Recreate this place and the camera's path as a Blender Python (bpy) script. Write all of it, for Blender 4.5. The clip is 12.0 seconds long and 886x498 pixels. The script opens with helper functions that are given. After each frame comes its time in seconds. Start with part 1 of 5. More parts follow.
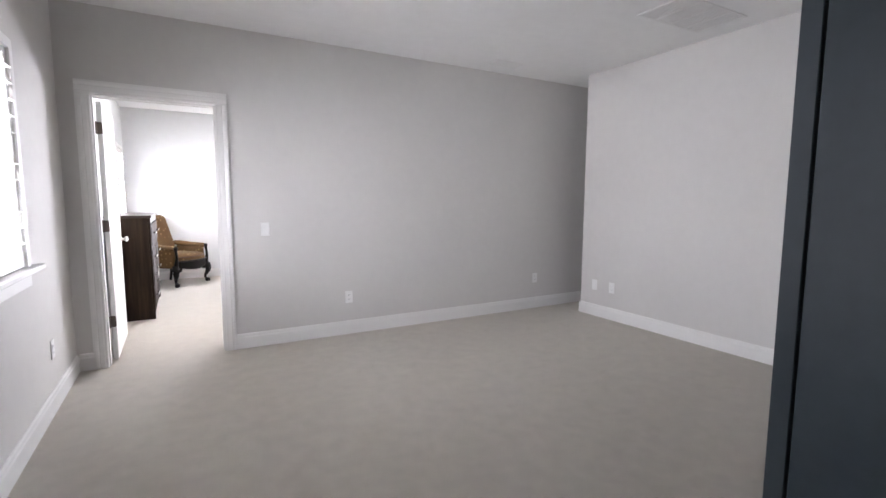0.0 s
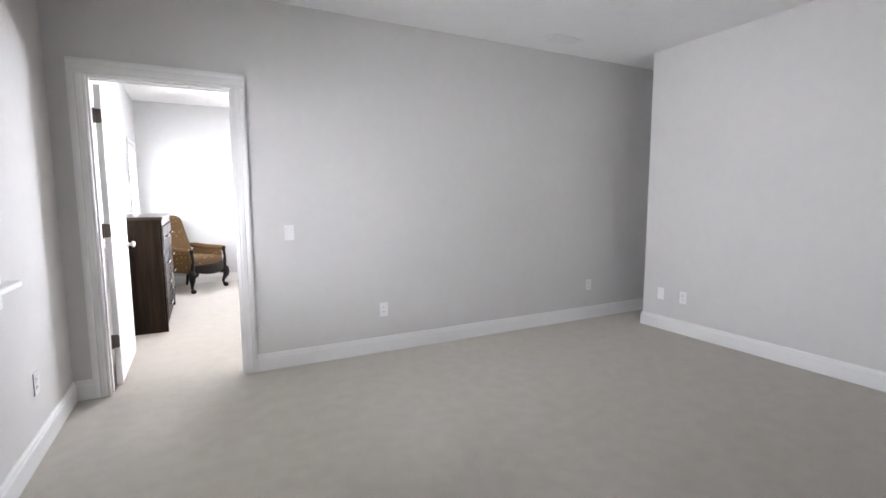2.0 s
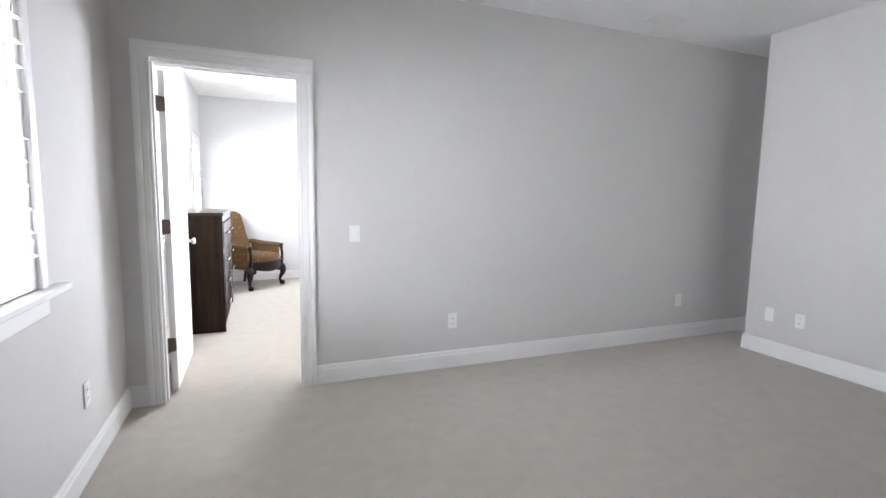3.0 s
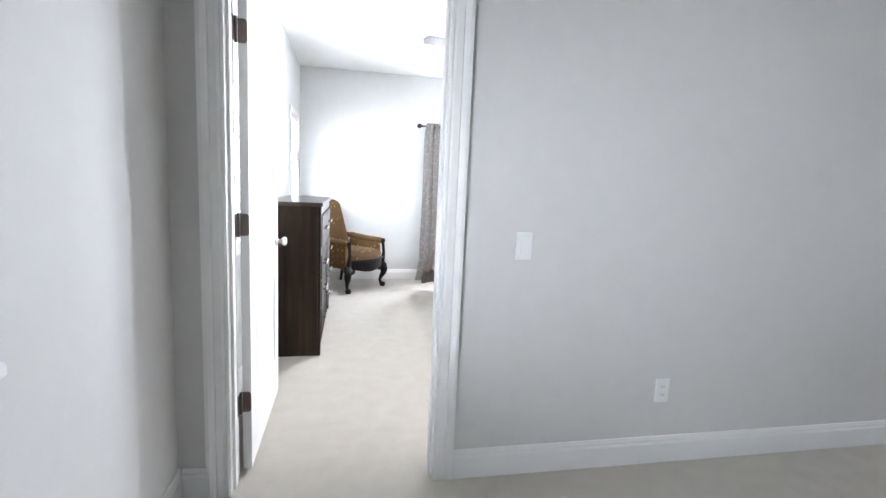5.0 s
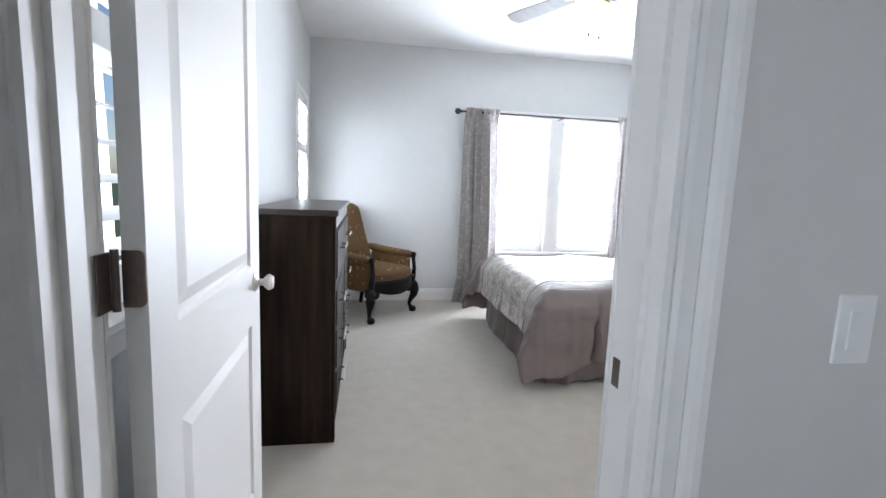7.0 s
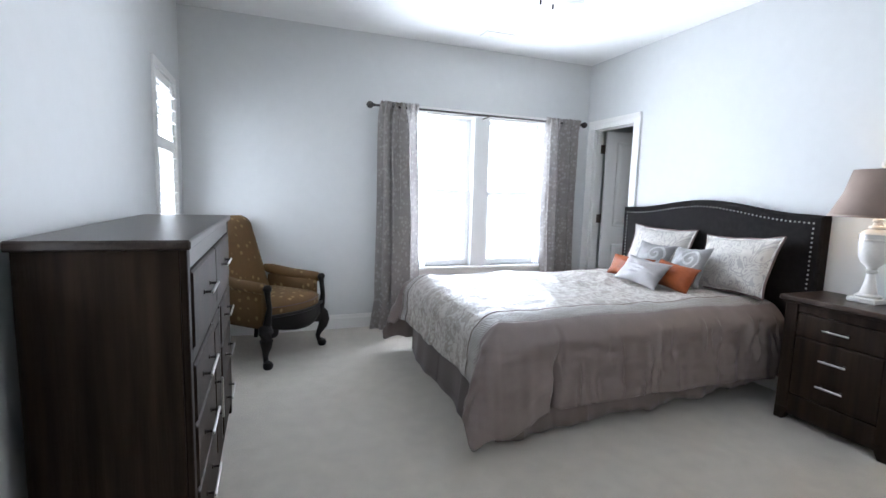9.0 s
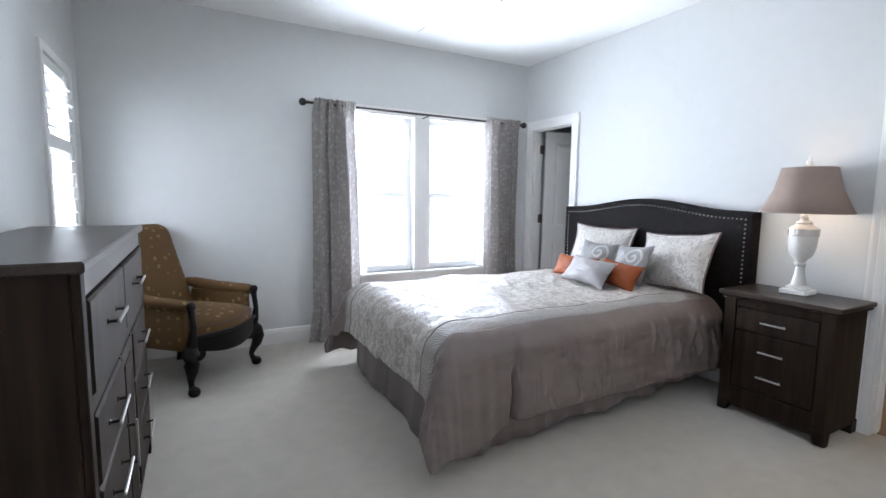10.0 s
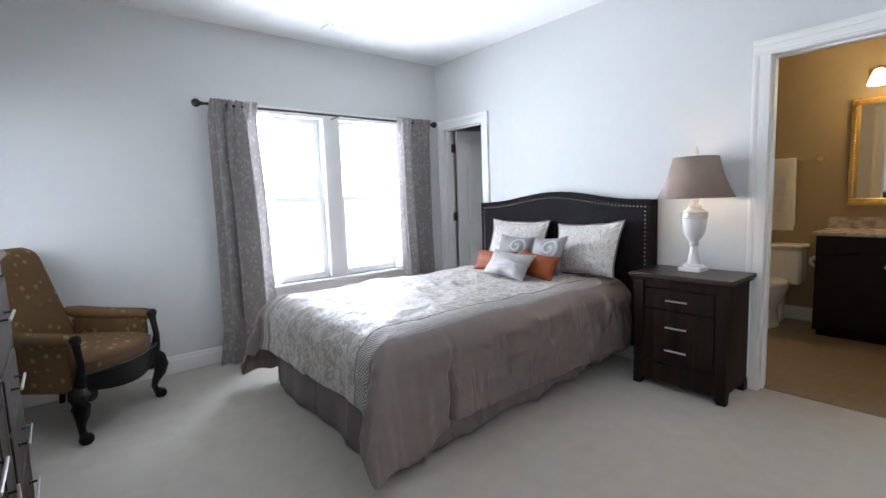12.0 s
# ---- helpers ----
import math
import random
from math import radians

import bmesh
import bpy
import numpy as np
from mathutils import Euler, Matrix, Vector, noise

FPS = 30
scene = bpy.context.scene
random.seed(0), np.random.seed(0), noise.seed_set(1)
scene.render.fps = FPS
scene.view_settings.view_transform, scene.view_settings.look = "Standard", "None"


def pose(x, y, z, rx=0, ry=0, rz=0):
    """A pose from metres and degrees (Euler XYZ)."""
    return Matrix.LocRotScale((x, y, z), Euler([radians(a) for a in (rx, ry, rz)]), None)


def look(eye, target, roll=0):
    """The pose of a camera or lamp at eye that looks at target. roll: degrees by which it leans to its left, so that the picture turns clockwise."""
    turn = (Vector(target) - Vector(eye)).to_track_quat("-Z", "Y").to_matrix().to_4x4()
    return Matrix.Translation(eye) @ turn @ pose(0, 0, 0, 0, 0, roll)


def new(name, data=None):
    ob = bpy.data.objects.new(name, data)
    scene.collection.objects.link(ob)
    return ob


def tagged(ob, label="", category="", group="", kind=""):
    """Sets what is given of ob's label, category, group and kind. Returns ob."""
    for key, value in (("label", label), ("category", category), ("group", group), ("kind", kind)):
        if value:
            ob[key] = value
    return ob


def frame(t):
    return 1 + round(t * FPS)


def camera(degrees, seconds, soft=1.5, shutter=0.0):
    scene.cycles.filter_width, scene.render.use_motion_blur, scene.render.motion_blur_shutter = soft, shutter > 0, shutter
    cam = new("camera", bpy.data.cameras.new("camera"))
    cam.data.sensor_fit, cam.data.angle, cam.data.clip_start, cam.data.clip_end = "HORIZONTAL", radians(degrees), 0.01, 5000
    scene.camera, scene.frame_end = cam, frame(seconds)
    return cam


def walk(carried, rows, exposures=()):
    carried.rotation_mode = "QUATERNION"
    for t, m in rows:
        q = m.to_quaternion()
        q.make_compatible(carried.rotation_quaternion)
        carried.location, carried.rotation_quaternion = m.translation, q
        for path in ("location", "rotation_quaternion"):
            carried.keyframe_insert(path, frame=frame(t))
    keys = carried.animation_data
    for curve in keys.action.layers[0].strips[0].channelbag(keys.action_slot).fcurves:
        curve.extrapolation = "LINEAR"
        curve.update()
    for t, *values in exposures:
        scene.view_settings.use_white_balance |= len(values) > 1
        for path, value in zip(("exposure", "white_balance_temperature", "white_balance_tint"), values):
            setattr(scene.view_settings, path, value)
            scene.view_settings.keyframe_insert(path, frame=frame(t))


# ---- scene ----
cam = camera(87.3, 12.0)
PATH = [
    (0, (0.63, 0.731, 1.291), (1.605, 2.465, 1.082), 0.2),
    (0.5, (0.673, 0.871, 1.286), (1.664, 2.595, 1.074), -0.3),
    (1, (0.69, 1.013, 1.282), (1.678, 2.739, 1.073), -0.6),
    (1.5, (0.686, 1.193, 1.287), (1.651, 2.932, 1.071), -0.5),
    (2, (0.684, 1.389, 1.289), (1.598, 3.155, 1.071), -0.2),
    (2.5, (0.666, 1.603, 1.282), (1.498, 3.41, 1.069), 0.4),
    (3, (0.651, 1.838, 1.286), (1.385, 3.686, 1.068), 0.9),
    (3.5, (0.627, 2.113, 1.29), (1.265, 3.996, 1.065), 1.5),
    (3.7, (0.614, 2.231, 1.288), (1.219, 4.124, 1.057), 1.7),
    (5.5, (0.501, 3.528, 1.261), (0.84, 5.481, 0.99), 2.5),
    (6, (0.464, 3.836, 1.255), (0.775, 5.793, 0.984), 2.2),
    (6.5, (0.459, 4.122, 1.252), (0.755, 6.082, 0.985), 2.0),
    (7, (0.47, 4.4, 1.238), (0.8, 6.356, 0.978), 2.2),
    (7.2, (0.475, 4.494, 1.238), (0.84, 6.442, 0.967), 0.0),
    (8.8, (0.560, 5.035, 1.260), (1.197, 6.944, 1.036), 1.6),
    (9, (0.553, 5.105, 1.263), (1.254, 6.973, 1.032), 1.7),
    (9.5, (0.565, 5.203, 1.267), (1.397, 7.008, 1.042), 1.3),
    (10, (0.559, 5.284, 1.268), (1.505, 7.032, 1.05), 0.8),
    (10.5, (0.544, 5.332, 1.276), (1.596, 7.019, 1.061), 0.3),
    (11, (0.531, 5.354, 1.28), (1.671, 6.984, 1.069), -0.5),
    (11.5, (0.521, 5.368, 1.273), (1.731, 6.946, 1.061), -1.2),
    (12, (0.525, 5.378, 1.263), (1.787, 6.914, 1.047), -2.0),
]
EXPOSURES = [(0.0, 0.93, 6460, 20), (2.5, 1.06, 6340, 16), (3.7, 1.03, 6220, 14), (5.5, 0.78, 6070, 13), (6.5, 0.22, 6050, 13), (7.2, -0.20, 5980, 12), (9.0, -0.48, 5870, 11), (12.0, -0.66, 5940, 12)]
walk(cam, [(t, look(eye, target, roll)) for t, eye, target, roll in PATH], EXPOSURES)

# ---- world and lights ----
world = bpy.data.worlds.new("sky")
scene.world = world
world.use_nodes = True
wn = world.node_tree.nodes
sky = wn.new("ShaderNodeTexSky")
sky.sky_type, sky.sun_disc, sky.sun_elevation, sky.sun_rotation = "NISHITA", False, radians(62), radians(205)
world.node_tree.links.new(sky.outputs[0], wn["Background"].inputs[0])
wn["Background"].inputs[1].default_value = 0.12

sun = new("sun", bpy.data.lights.new("sun", "SUN"))
sun.data.energy, sun.data.angle, sun.data.color = 1.5, radians(2), (1.0, 0.96, 0.9)
sun.matrix_world = look((-3, 8, 12), (0.6, 6.6, 0))


def window_lamp(eye, target, w, h, watts, color=(0.90, 0.95, 1.0)):
    """Daylight in a window's opening."""
    lamp = new("window_light", bpy.data.lights.new("window_light", "AREA"))
    lamp.data.shape, lamp.data.size, lamp.data.size_y, lamp.data.energy, lamp.data.color = "RECTANGLE", w, h, watts, color
    lamp.matrix_world = look(eye, target)
    return lamp


window_lamp((2.16, 9.82, 1.29), (1.0, 5.5, 2.7), 0.84, 1.75, 155)
window_lamp((3.00, 9.82, 1.29), (1.5, 5.5, 2.7), 0.84, 1.75, 225)
window_lamp((-0.35, 8.8, 1.47), (5, 8.9, 2.4), 0.62, 1.06, 28)
window_lamp((-0.40, 5.795, 1.49), (5, 6.4, 1.6), 0.98, 1.3, 12)
window_lamp((-0.76, 3.505, 1.45), (2.3, 5.02, 4.6), 1.2, 1.3, 160)
window_lamp((-0.62, 1.425, 1.49), (2.5, 4.0, 4.0), 0.9, 1.2, 14)
# Fill light for the first room, through the added south window.
window_lamp((2.0, -2.25, 1.5), (2.2, 4, 5.6), 1.6, 1.2, 9)


def bulb(x, y, z, watts, size=0.03, color=(1.0, 0.72, 0.42)):
    lamp = new("bulb_light", bpy.data.lights.new("bulb_light", "POINT"))
    lamp.data.energy, lamp.data.shadow_soft_size, lamp.data.color = watts, size, color
    lamp.location = (x, y, z)
    return lamp


bulb(3.64, 6.64, 1.30, 4.5)
bulb(5.66, 6.09, 2.12, 11.5, 0.04, (1.0, 0.70, 0.34))
bulb(5.66, 5.63, 2.12, 11.5, 0.04, (1.0, 0.70, 0.34))


# ---- materials ----
def material(name, color, rough=0.6, metal=0.0, scale=30.0, vary=0.12, bump=0.1, bump_scale=None, stretch=(1, 1, 1), second=None, sheen=0.0, coat=0.0, depth=0.002, spec=0.5):
    """A surface with grain and blotches at two scales."""
    m = bpy.data.materials.new(name)
    m.use_nodes = True
    t = m.node_tree
    n, link = t.nodes, t.links.new
    b = n["Principled BSDF"]
    b.inputs["Roughness"].default_value, b.inputs["Metallic"].default_value = rough, metal
    b.inputs["Sheen Weight"].default_value, b.inputs["Coat Weight"].default_value, b.inputs["Specular IOR Level"].default_value = sheen, coat, spec
    co, mp = n.new("ShaderNodeTexCoord"), n.new("ShaderNodeMapping")
    mp.inputs["Scale"].default_value = stretch
    link(co.outputs["Object"], mp.inputs[0])
    n1, n2 = n.new("ShaderNodeTexNoise"), n.new("ShaderNodeTexNoise")
    n1.inputs["Scale"].default_value, n2.inputs["Scale"].default_value = scale, scale / 12
    n1.inputs["Detail"].default_value = 5
    link(mp.outputs[0], n1.inputs[0]), link(mp.outputs[0], n2.inputs[0])
    add = n.new("ShaderNodeMath")
    add.operation = "ADD"
    link(n1.outputs[0], add.inputs[0]), link(n2.outputs[0], add.inputs[1])
    ramp = n.new("ShaderNodeValToRGB")
    lo = tuple(c * (1 - vary) for c in color)
    hi = second or tuple(min(1, c * (1 + vary)) for c in color)
    ramp.color_ramp.elements[0].position, ramp.color_ramp.elements[1].position = 0.7, 1.3
    half = n.new("ShaderNodeMath")
    half.operation, half.inputs[1].default_value = "MULTIPLY", 0.5
    link(add.outputs[0], half.inputs[0])
    ramp.color_ramp.elements[0].position, ramp.color_ramp.elements[1].position = 0.35, 0.65
    ramp.color_ramp.elements[0].color, ramp.color_ramp.elements[1].color = (*lo, 1), (*hi, 1)
    link(half.outputs[0], ramp.inputs[0])
    link(ramp.outputs[0], b.inputs["Base Color"])
    if bump:
        n3, bp = n.new("ShaderNodeTexNoise"), n.new("ShaderNodeBump")
        n3.inputs["Scale"].default_value = bump_scale or scale * 3
        n3.inputs["Detail"].default_value = 4
        bp.inputs["Strength"].default_value, bp.inputs["Distance"].default_value = bump, depth
        link(mp.outputs[0], n3.inputs[0]), link(n3.outputs[0], bp.inputs["Height"]), link(bp.outputs[0], b.inputs["Normal"])
    return m


def glow(name, color, strength):
    m = bpy.data.materials.new(name)
    m.use_nodes = True
    b = m.node_tree.nodes["Principled BSDF"]
    b.inputs["Base Color"].default_value = (*color, 1)
    b.inputs["Emission Color"].default_value, b.inputs["Emission Strength"].default_value = (*color, 1), strength
    return m


def glass(name, rough=0.0, color=(1, 1, 1)):
    m = bpy.data.materials.new(name)
    m.use_nodes = True
    b = m.node_tree.nodes["Principled BSDF"]
    b.inputs["Base Color"].default_value, b.inputs["Roughness"].default_value = (*color, 1), rough
    b.inputs["Transmission Weight"].default_value, b.inputs["IOR"].default_value = 1.0, 1.05
    return m


def damask(name, base, figure, cell, rough, fig_rough=None, sheen=0.3, metal=0.0, kind="curl", pass_light=0.0):
    """Woven cloth with a raised figure."""
    m = material(name, base, rough, metal, 220, 0.10, 0.35, 700, sheen=sheen, depth=0.0008)
    t = m.node_tree
    n, link = t.nodes, t.links.new
    b = n["Principled BSDF"]
    co, mp = n["Texture Coordinate"], n.new("ShaderNodeMapping")
    mp.inputs["Scale"].default_value = (1 / cell,) * 3
    link(co.outputs["Object"], mp.inputs[0])
    if kind == "curl":
        wob = n.new("ShaderNodeTexNoise")
        wob.inputs["Scale"].default_value, wob.inputs["Detail"].default_value, wob.inputs["Distortion"].default_value = 1.1, 1.0, 2.6
        link(mp.outputs[0], wob.inputs[0])
        mul, sine = n.new("ShaderNodeMath"), n.new("ShaderNodeMath")
        mul.operation, mul.inputs[1].default_value, sine.operation = "MULTIPLY", 34, "SINE"
        link(wob.outputs[0], mul.inputs[0]), link(mul.outputs[0], sine.inputs[0])
        val, at = sine.outputs[0], (0.30, 0.52)
    elif kind == "bloom":
        big, fine, mx = n.new("ShaderNodeTexNoise"), n.new("ShaderNodeTexVoronoi"), n.new("ShaderNodeMath")
        big.inputs["Scale"].default_value, big.inputs["Detail"].default_value, big.inputs["Distortion"].default_value = 0.9, 2.5, 1.4
        fine.inputs["Scale"].default_value, fine.feature = 3.2, "SMOOTH_F1"
        link(mp.outputs[0], big.inputs[0]), link(mp.outputs[0], fine.inputs[0])
        mx.operation = "MULTIPLY_ADD"
        mx.inputs[1].default_value = -0.28
        link(fine.outputs[0], mx.inputs[0]), link(big.outputs[0], mx.inputs[2])
        val, at = mx.outputs[0], (0.33, 0.45)
    elif kind == "swirl":
        sep, rad, ang, ph, sn1, cut, prod = n.new("ShaderNodeSeparateXYZ"), n.new("ShaderNodeVectorMath"), n.new("ShaderNodeMath"), n.new("ShaderNodeMath"), n.new("ShaderNodeMath"), n.new("ShaderNodeMath"), n.new("ShaderNodeMath")
        mp.inputs["Scale"].default_value, mp.inputs["Location"].default_value = (0, 1, 1), (0, 0.045, -0.205)
        link(mp.outputs[0], sep.inputs[0]), link(mp.outputs[0], rad.inputs[0])
        rad.operation, ang.operation, ph.operation, sn1.operation, cut.operation, prod.operation = "LENGTH", "ARCTAN2", "MULTIPLY_ADD", "SINE", "LESS_THAN", "MULTIPLY"
        link(sep.outputs[1], ang.inputs[0]), link(sep.outputs[2], ang.inputs[1])
        ph.inputs[1].default_value, cut.inputs[1].default_value = 125.0, 0.082
        link(rad.outputs["Value"], ph.inputs[0]), link(ang.outputs[0], ph.inputs[2]), link(ph.outputs[0], sn1.inputs[0])
        link(rad.outputs["Value"], cut.inputs[0]), link(sn1.outputs[0], prod.inputs[0]), link(cut.outputs[0], prod.inputs[1])
        val, at = prod.outputs[0], (0.35, 0.55)
    else:
        vor, jig, wb, inv = n.new("ShaderNodeTexVoronoi"), n.new("ShaderNodeMixRGB"), n.new("ShaderNodeTexNoise"), n.new("ShaderNodeMath")
        vor.inputs["Scale"].default_value, vor.inputs["Randomness"].default_value = 1.0, 0.55 if kind == "dot" else 0.8
        wb.inputs["Scale"].default_value = 3.0
        jig.inputs[0].default_value, jig.blend_type = 0.30, "ADD"
        link(mp.outputs[0], wb.inputs[0]), link(mp.outputs[0], jig.inputs[1]), link(wb.outputs[1], jig.inputs[2])
        if kind == "leaf":
            mp.inputs["Scale"].default_value = (1 / cell, 0.0, 0.75 / cell)
        link(jig.outputs[0], vor.inputs[0])
        inv.operation, inv.inputs[0].default_value = "SUBTRACT", 0.5
        link(vor.outputs[0], inv.inputs[1])
        val, at = inv.outputs[0], ((0.24, 0.34) if kind == "dot" else (0.08, 0.24))
    ramp = n.new("ShaderNodeValToRGB")
    ramp.color_ramp.elements[0].position, ramp.color_ramp.elements[1].position = at
    link(val, ramp.inputs[0])
    mix = n.new("ShaderNodeMixRGB")
    mix.inputs[2].default_value = (*figure, 1)
    link(ramp.outputs[0], mix.inputs[0]), link(n["Color Ramp"].outputs[0], mix.inputs[1]), link(mix.outputs[0], b.inputs["Base Color"])
    if fig_rough is not None:
        mr = n.new("ShaderNodeMapRange")
        mr.inputs["To Min"].default_value, mr.inputs["To Max"].default_value = rough, fig_rough
        link(ramp.outputs[0], mr.inputs[0]), link(mr.outputs[0], b.inputs["Roughness"])
    b2 = n.new("ShaderNodeBump")
    b2.inputs["Strength"].default_value, b2.inputs["Distance"].default_value = 0.6, 0.002
    link(ramp.outputs[0], b2.inputs["Height"]), link(n["Bump"].outputs[0], b2.inputs["Normal"]), link(b2.outputs[0], b.inputs["Normal"])
    if pass_light:
        tr, ms = n.new("ShaderNodeBsdfTranslucent"), n.new("ShaderNodeMixShader")
        ms.inputs[0].default_value = pass_light
        link(mix.outputs[0], tr.inputs[0])
        link(b.outputs[0], ms.inputs[1]), link(tr.outputs[0], ms.inputs[2]), link(ms.outputs[0], n["Material Output"].inputs[0])
    return m


M_WALL = material("greige_paint", (0.655, 0.636, 0.612), 0.75, 0, 14, 0.02, 0.12, 260)
# Greige paint with the bedroom's cool window light put into the colour.
M_BEDWALL = material("greige_paint_cool_lit", (0.655, 0.662, 0.658), 0.7, 0, 14, 0.02, 0.12, 260)
M_CEIL = material("ceiling_paint", (0.88, 0.88, 0.87), 0.85, 0, 10, 0.02, 0.15, 200)
M_TRIM = material("white_trim_paint", (0.82, 0.81, 0.79), 0.48, 0, 6, 0.006, 0.03, 60)
M_CARPET = material("cream_carpet", (0.56, 0.51, 0.435), 0.95, 0, 120, 0.075, 0.9, 480, sheen=0.3, depth=0.006)
M_TAN = material("tan_bath_paint", (0.36, 0.275, 0.15), 0.7, 0, 14, 0.03, 0.1, 240)
M_VINYL = material("tan_stone_tile", (0.24, 0.18, 0.115), 0.35, 0, 18, 0.18, 0.1, 60)
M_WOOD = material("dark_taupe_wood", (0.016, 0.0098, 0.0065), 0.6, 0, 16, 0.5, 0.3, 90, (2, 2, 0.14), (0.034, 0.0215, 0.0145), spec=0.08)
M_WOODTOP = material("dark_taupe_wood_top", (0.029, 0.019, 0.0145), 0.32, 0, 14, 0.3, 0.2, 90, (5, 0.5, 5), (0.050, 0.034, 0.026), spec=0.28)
M_DARKLEG = material("carved_black_brown_wood", (0.008, 0.0055, 0.005), 0.42, 0, 40, 0.3, 0.2, 100, spec=0.25)
M_STEEL = material("brushed_nickel", (0.60, 0.58, 0.55), 0.28, 1.0, 80, 0.05, 0.05)
M_BRONZE = material("oil_rubbed_bronze", (0.05, 0.043, 0.04), 0.4, 0.8, 60, 0.1, 0.05)
M_HINGE = material("satin_bronze_hinge", (0.17, 0.135, 0.115), 0.42, 1.0, 60, 0.1, 0.05)
M_BRASS = material("polished_brass", (0.75, 0.55, 0.22), 0.22, 1.0, 60, 0.08, 0.05)
M_SLATE = material("slate_blue_paint", (0.036, 0.047, 0.055), 0.45, 0, 30, 0.08, 0.08, spec=0.35)
M_TOPSTONE = material("brown_counter", (0.20, 0.16, 0.12), 0.35, 0, 60, 0.2, 0.05)
M_GROOVE = material("dark_gap", (0.012, 0.012, 0.013), 0.7, 0, 30, 0.1, 0)
M_PLATE = material("white_plastic", (0.84, 0.835, 0.82), 0.5, 0, 30, 0.01, 0)
M_HEAD = material("charcoal_linen", (0.011, 0.009, 0.009), 0.9, 0, 350, 0.4, 0.5, 900, sheen=0.0, depth=0.001, spec=0.12)
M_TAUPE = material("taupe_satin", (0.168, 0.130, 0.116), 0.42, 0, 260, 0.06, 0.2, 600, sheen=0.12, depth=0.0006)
# The same taupe satin, darkened: shade at the bed's foot put into the colour.
M_SKIRT = material("shaded_taupe_satin", (0.105, 0.080, 0.074), 0.48, 0, 260, 0.06, 0.2, 600, sheen=0.1, depth=0.0006)
M_PANEL = damask("silver_damask", (0.32, 0.285, 0.25), (0.47, 0.44, 0.40), 0.050, 0.46, 0.33, 0.1, kind="bloom")
M_SHAM = damask("cream_damask", (0.54, 0.51, 0.47), (0.38, 0.355, 0.335), 0.15, 0.45, 0.32, 0.1, kind="curl")
M_SILVER = damask("silver_swirl_satin", (0.20, 0.193, 0.192), (0.37, 0.36, 0.35), 0.14, 0.36, 0.28, 0.1, kind="swirl")
M_PLAIN = material("pale_lilac_silk", (0.215, 0.196, 0.196), 0.5, 0, 200, 0.06, 0.2, 500, sheen=0.1, depth=0.0006)
M_ORANGE = material("burnt_orange_silk", (0.21, 0.046, 0.008), 0.6, 0, 160, 0.15, 0.25, 420, sheen=0.0, depth=0.0006, spec=0.2)
M_PIPE = material("brown_piping", (0.10, 0.055, 0.05), 0.6, 0, 100, 0.1, 0)
M_CURTAIN = damask("taupe_leaf_curtain", (0.355, 0.328, 0.310), (0.47, 0.44, 0.42), 0.030, 0.42, 0.34, 0.1, kind="leaf", pass_light=0.5)


def sheer_cloth(name, cover):
    """Thin white voile: mostly open weave, the threads scatter light."""
    m = bpy.data.materials.new(name)
    m.use_nodes = True
    n, link = m.node_tree.nodes, m.node_tree.links.new
    through_threads, gaps, front, cloth, out = n.new("ShaderNodeBsdfTranslucent"), n.new("ShaderNodeBsdfTransparent"), n.new("ShaderNodeBsdfDiffuse"), n.new("ShaderNodeMixShader"), n.new("ShaderNodeMixShader")
    through_threads.inputs[0].default_value = front.inputs[0].default_value = (0.85, 0.87, 0.9, 1)
    cloth.inputs[0].default_value, out.inputs[0].default_value = 0.25, cover
    link(through_threads.outputs[0], cloth.inputs[1]), link(front.outputs[0], cloth.inputs[2])
    link(gaps.outputs[0], out.inputs[1]), link(cloth.outputs[0], out.inputs[2]), link(out.outputs[0], n["Material Output"].inputs[0])
    return m


M_SHEER = sheer_cloth("white_sheer", 0.030)
M_VOILE = sheer_cloth("gathered_sheer", 0.30)
M_UPHOL = damask("golden_brown_upholstery", (0.112, 0.056, 0.0135), (0.24, 0.150, 0.055), 0.068, 0.8, 0.65, 0.0, kind="dot")
M_SHADE = material("taupe_lampshade", (0.27, 0.20, 0.165), 0.8, 0, 300, 0.05, 0.3, 700, depth=0.0006)
M_CERAMIC = material("antiqued_white_ceramic", (0.72, 0.70, 0.67), 0.35, 0, 60, 0.06, 0.15, 90)
M_PORC = material("white_porcelain", (0.80, 0.78, 0.72), 0.12, 0, 20, 0.01, 0)
M_ESPRESSO = material("espresso_cabinet", (0.007, 0.005, 0.004), 0.45, 0, 30, 0.2, 0.1, spec=0.2)
M_GRANITE = material("speckled_granite", (0.44, 0.38, 0.31), 0.2, 0, 240, 0.5, 0.03)
M_TOWEL = material("white_towel", (0.80, 0.77, 0.70), 0.95, 0, 300, 0.05, 0.8, 500, sheen=0.4, depth=0.003)
M_GOLD = material("gilded_frame", (0.55, 0.38, 0.12), 0.35, 0.9, 80, 0.2, 0.4, 140)
# Near-white backing: its colour lifts the shade between the vent slats.
M_VENTBACK = material("pale_vent_backing", (0.86, 0.86, 0.86), 0.8, 0, 30, 0.05, 0)
M_GRASS = material("lawn", (0.06, 0.09, 0.035), 0.9, 0, 30, 0.3, 0.5, 60)
M_BULB = glow("lit_frosted_glass", (1.0, 0.80, 0.48), 15.0)
M_MIRROR = bpy.data.materials.new("mirror_glass")
M_MIRROR.use_nodes = True
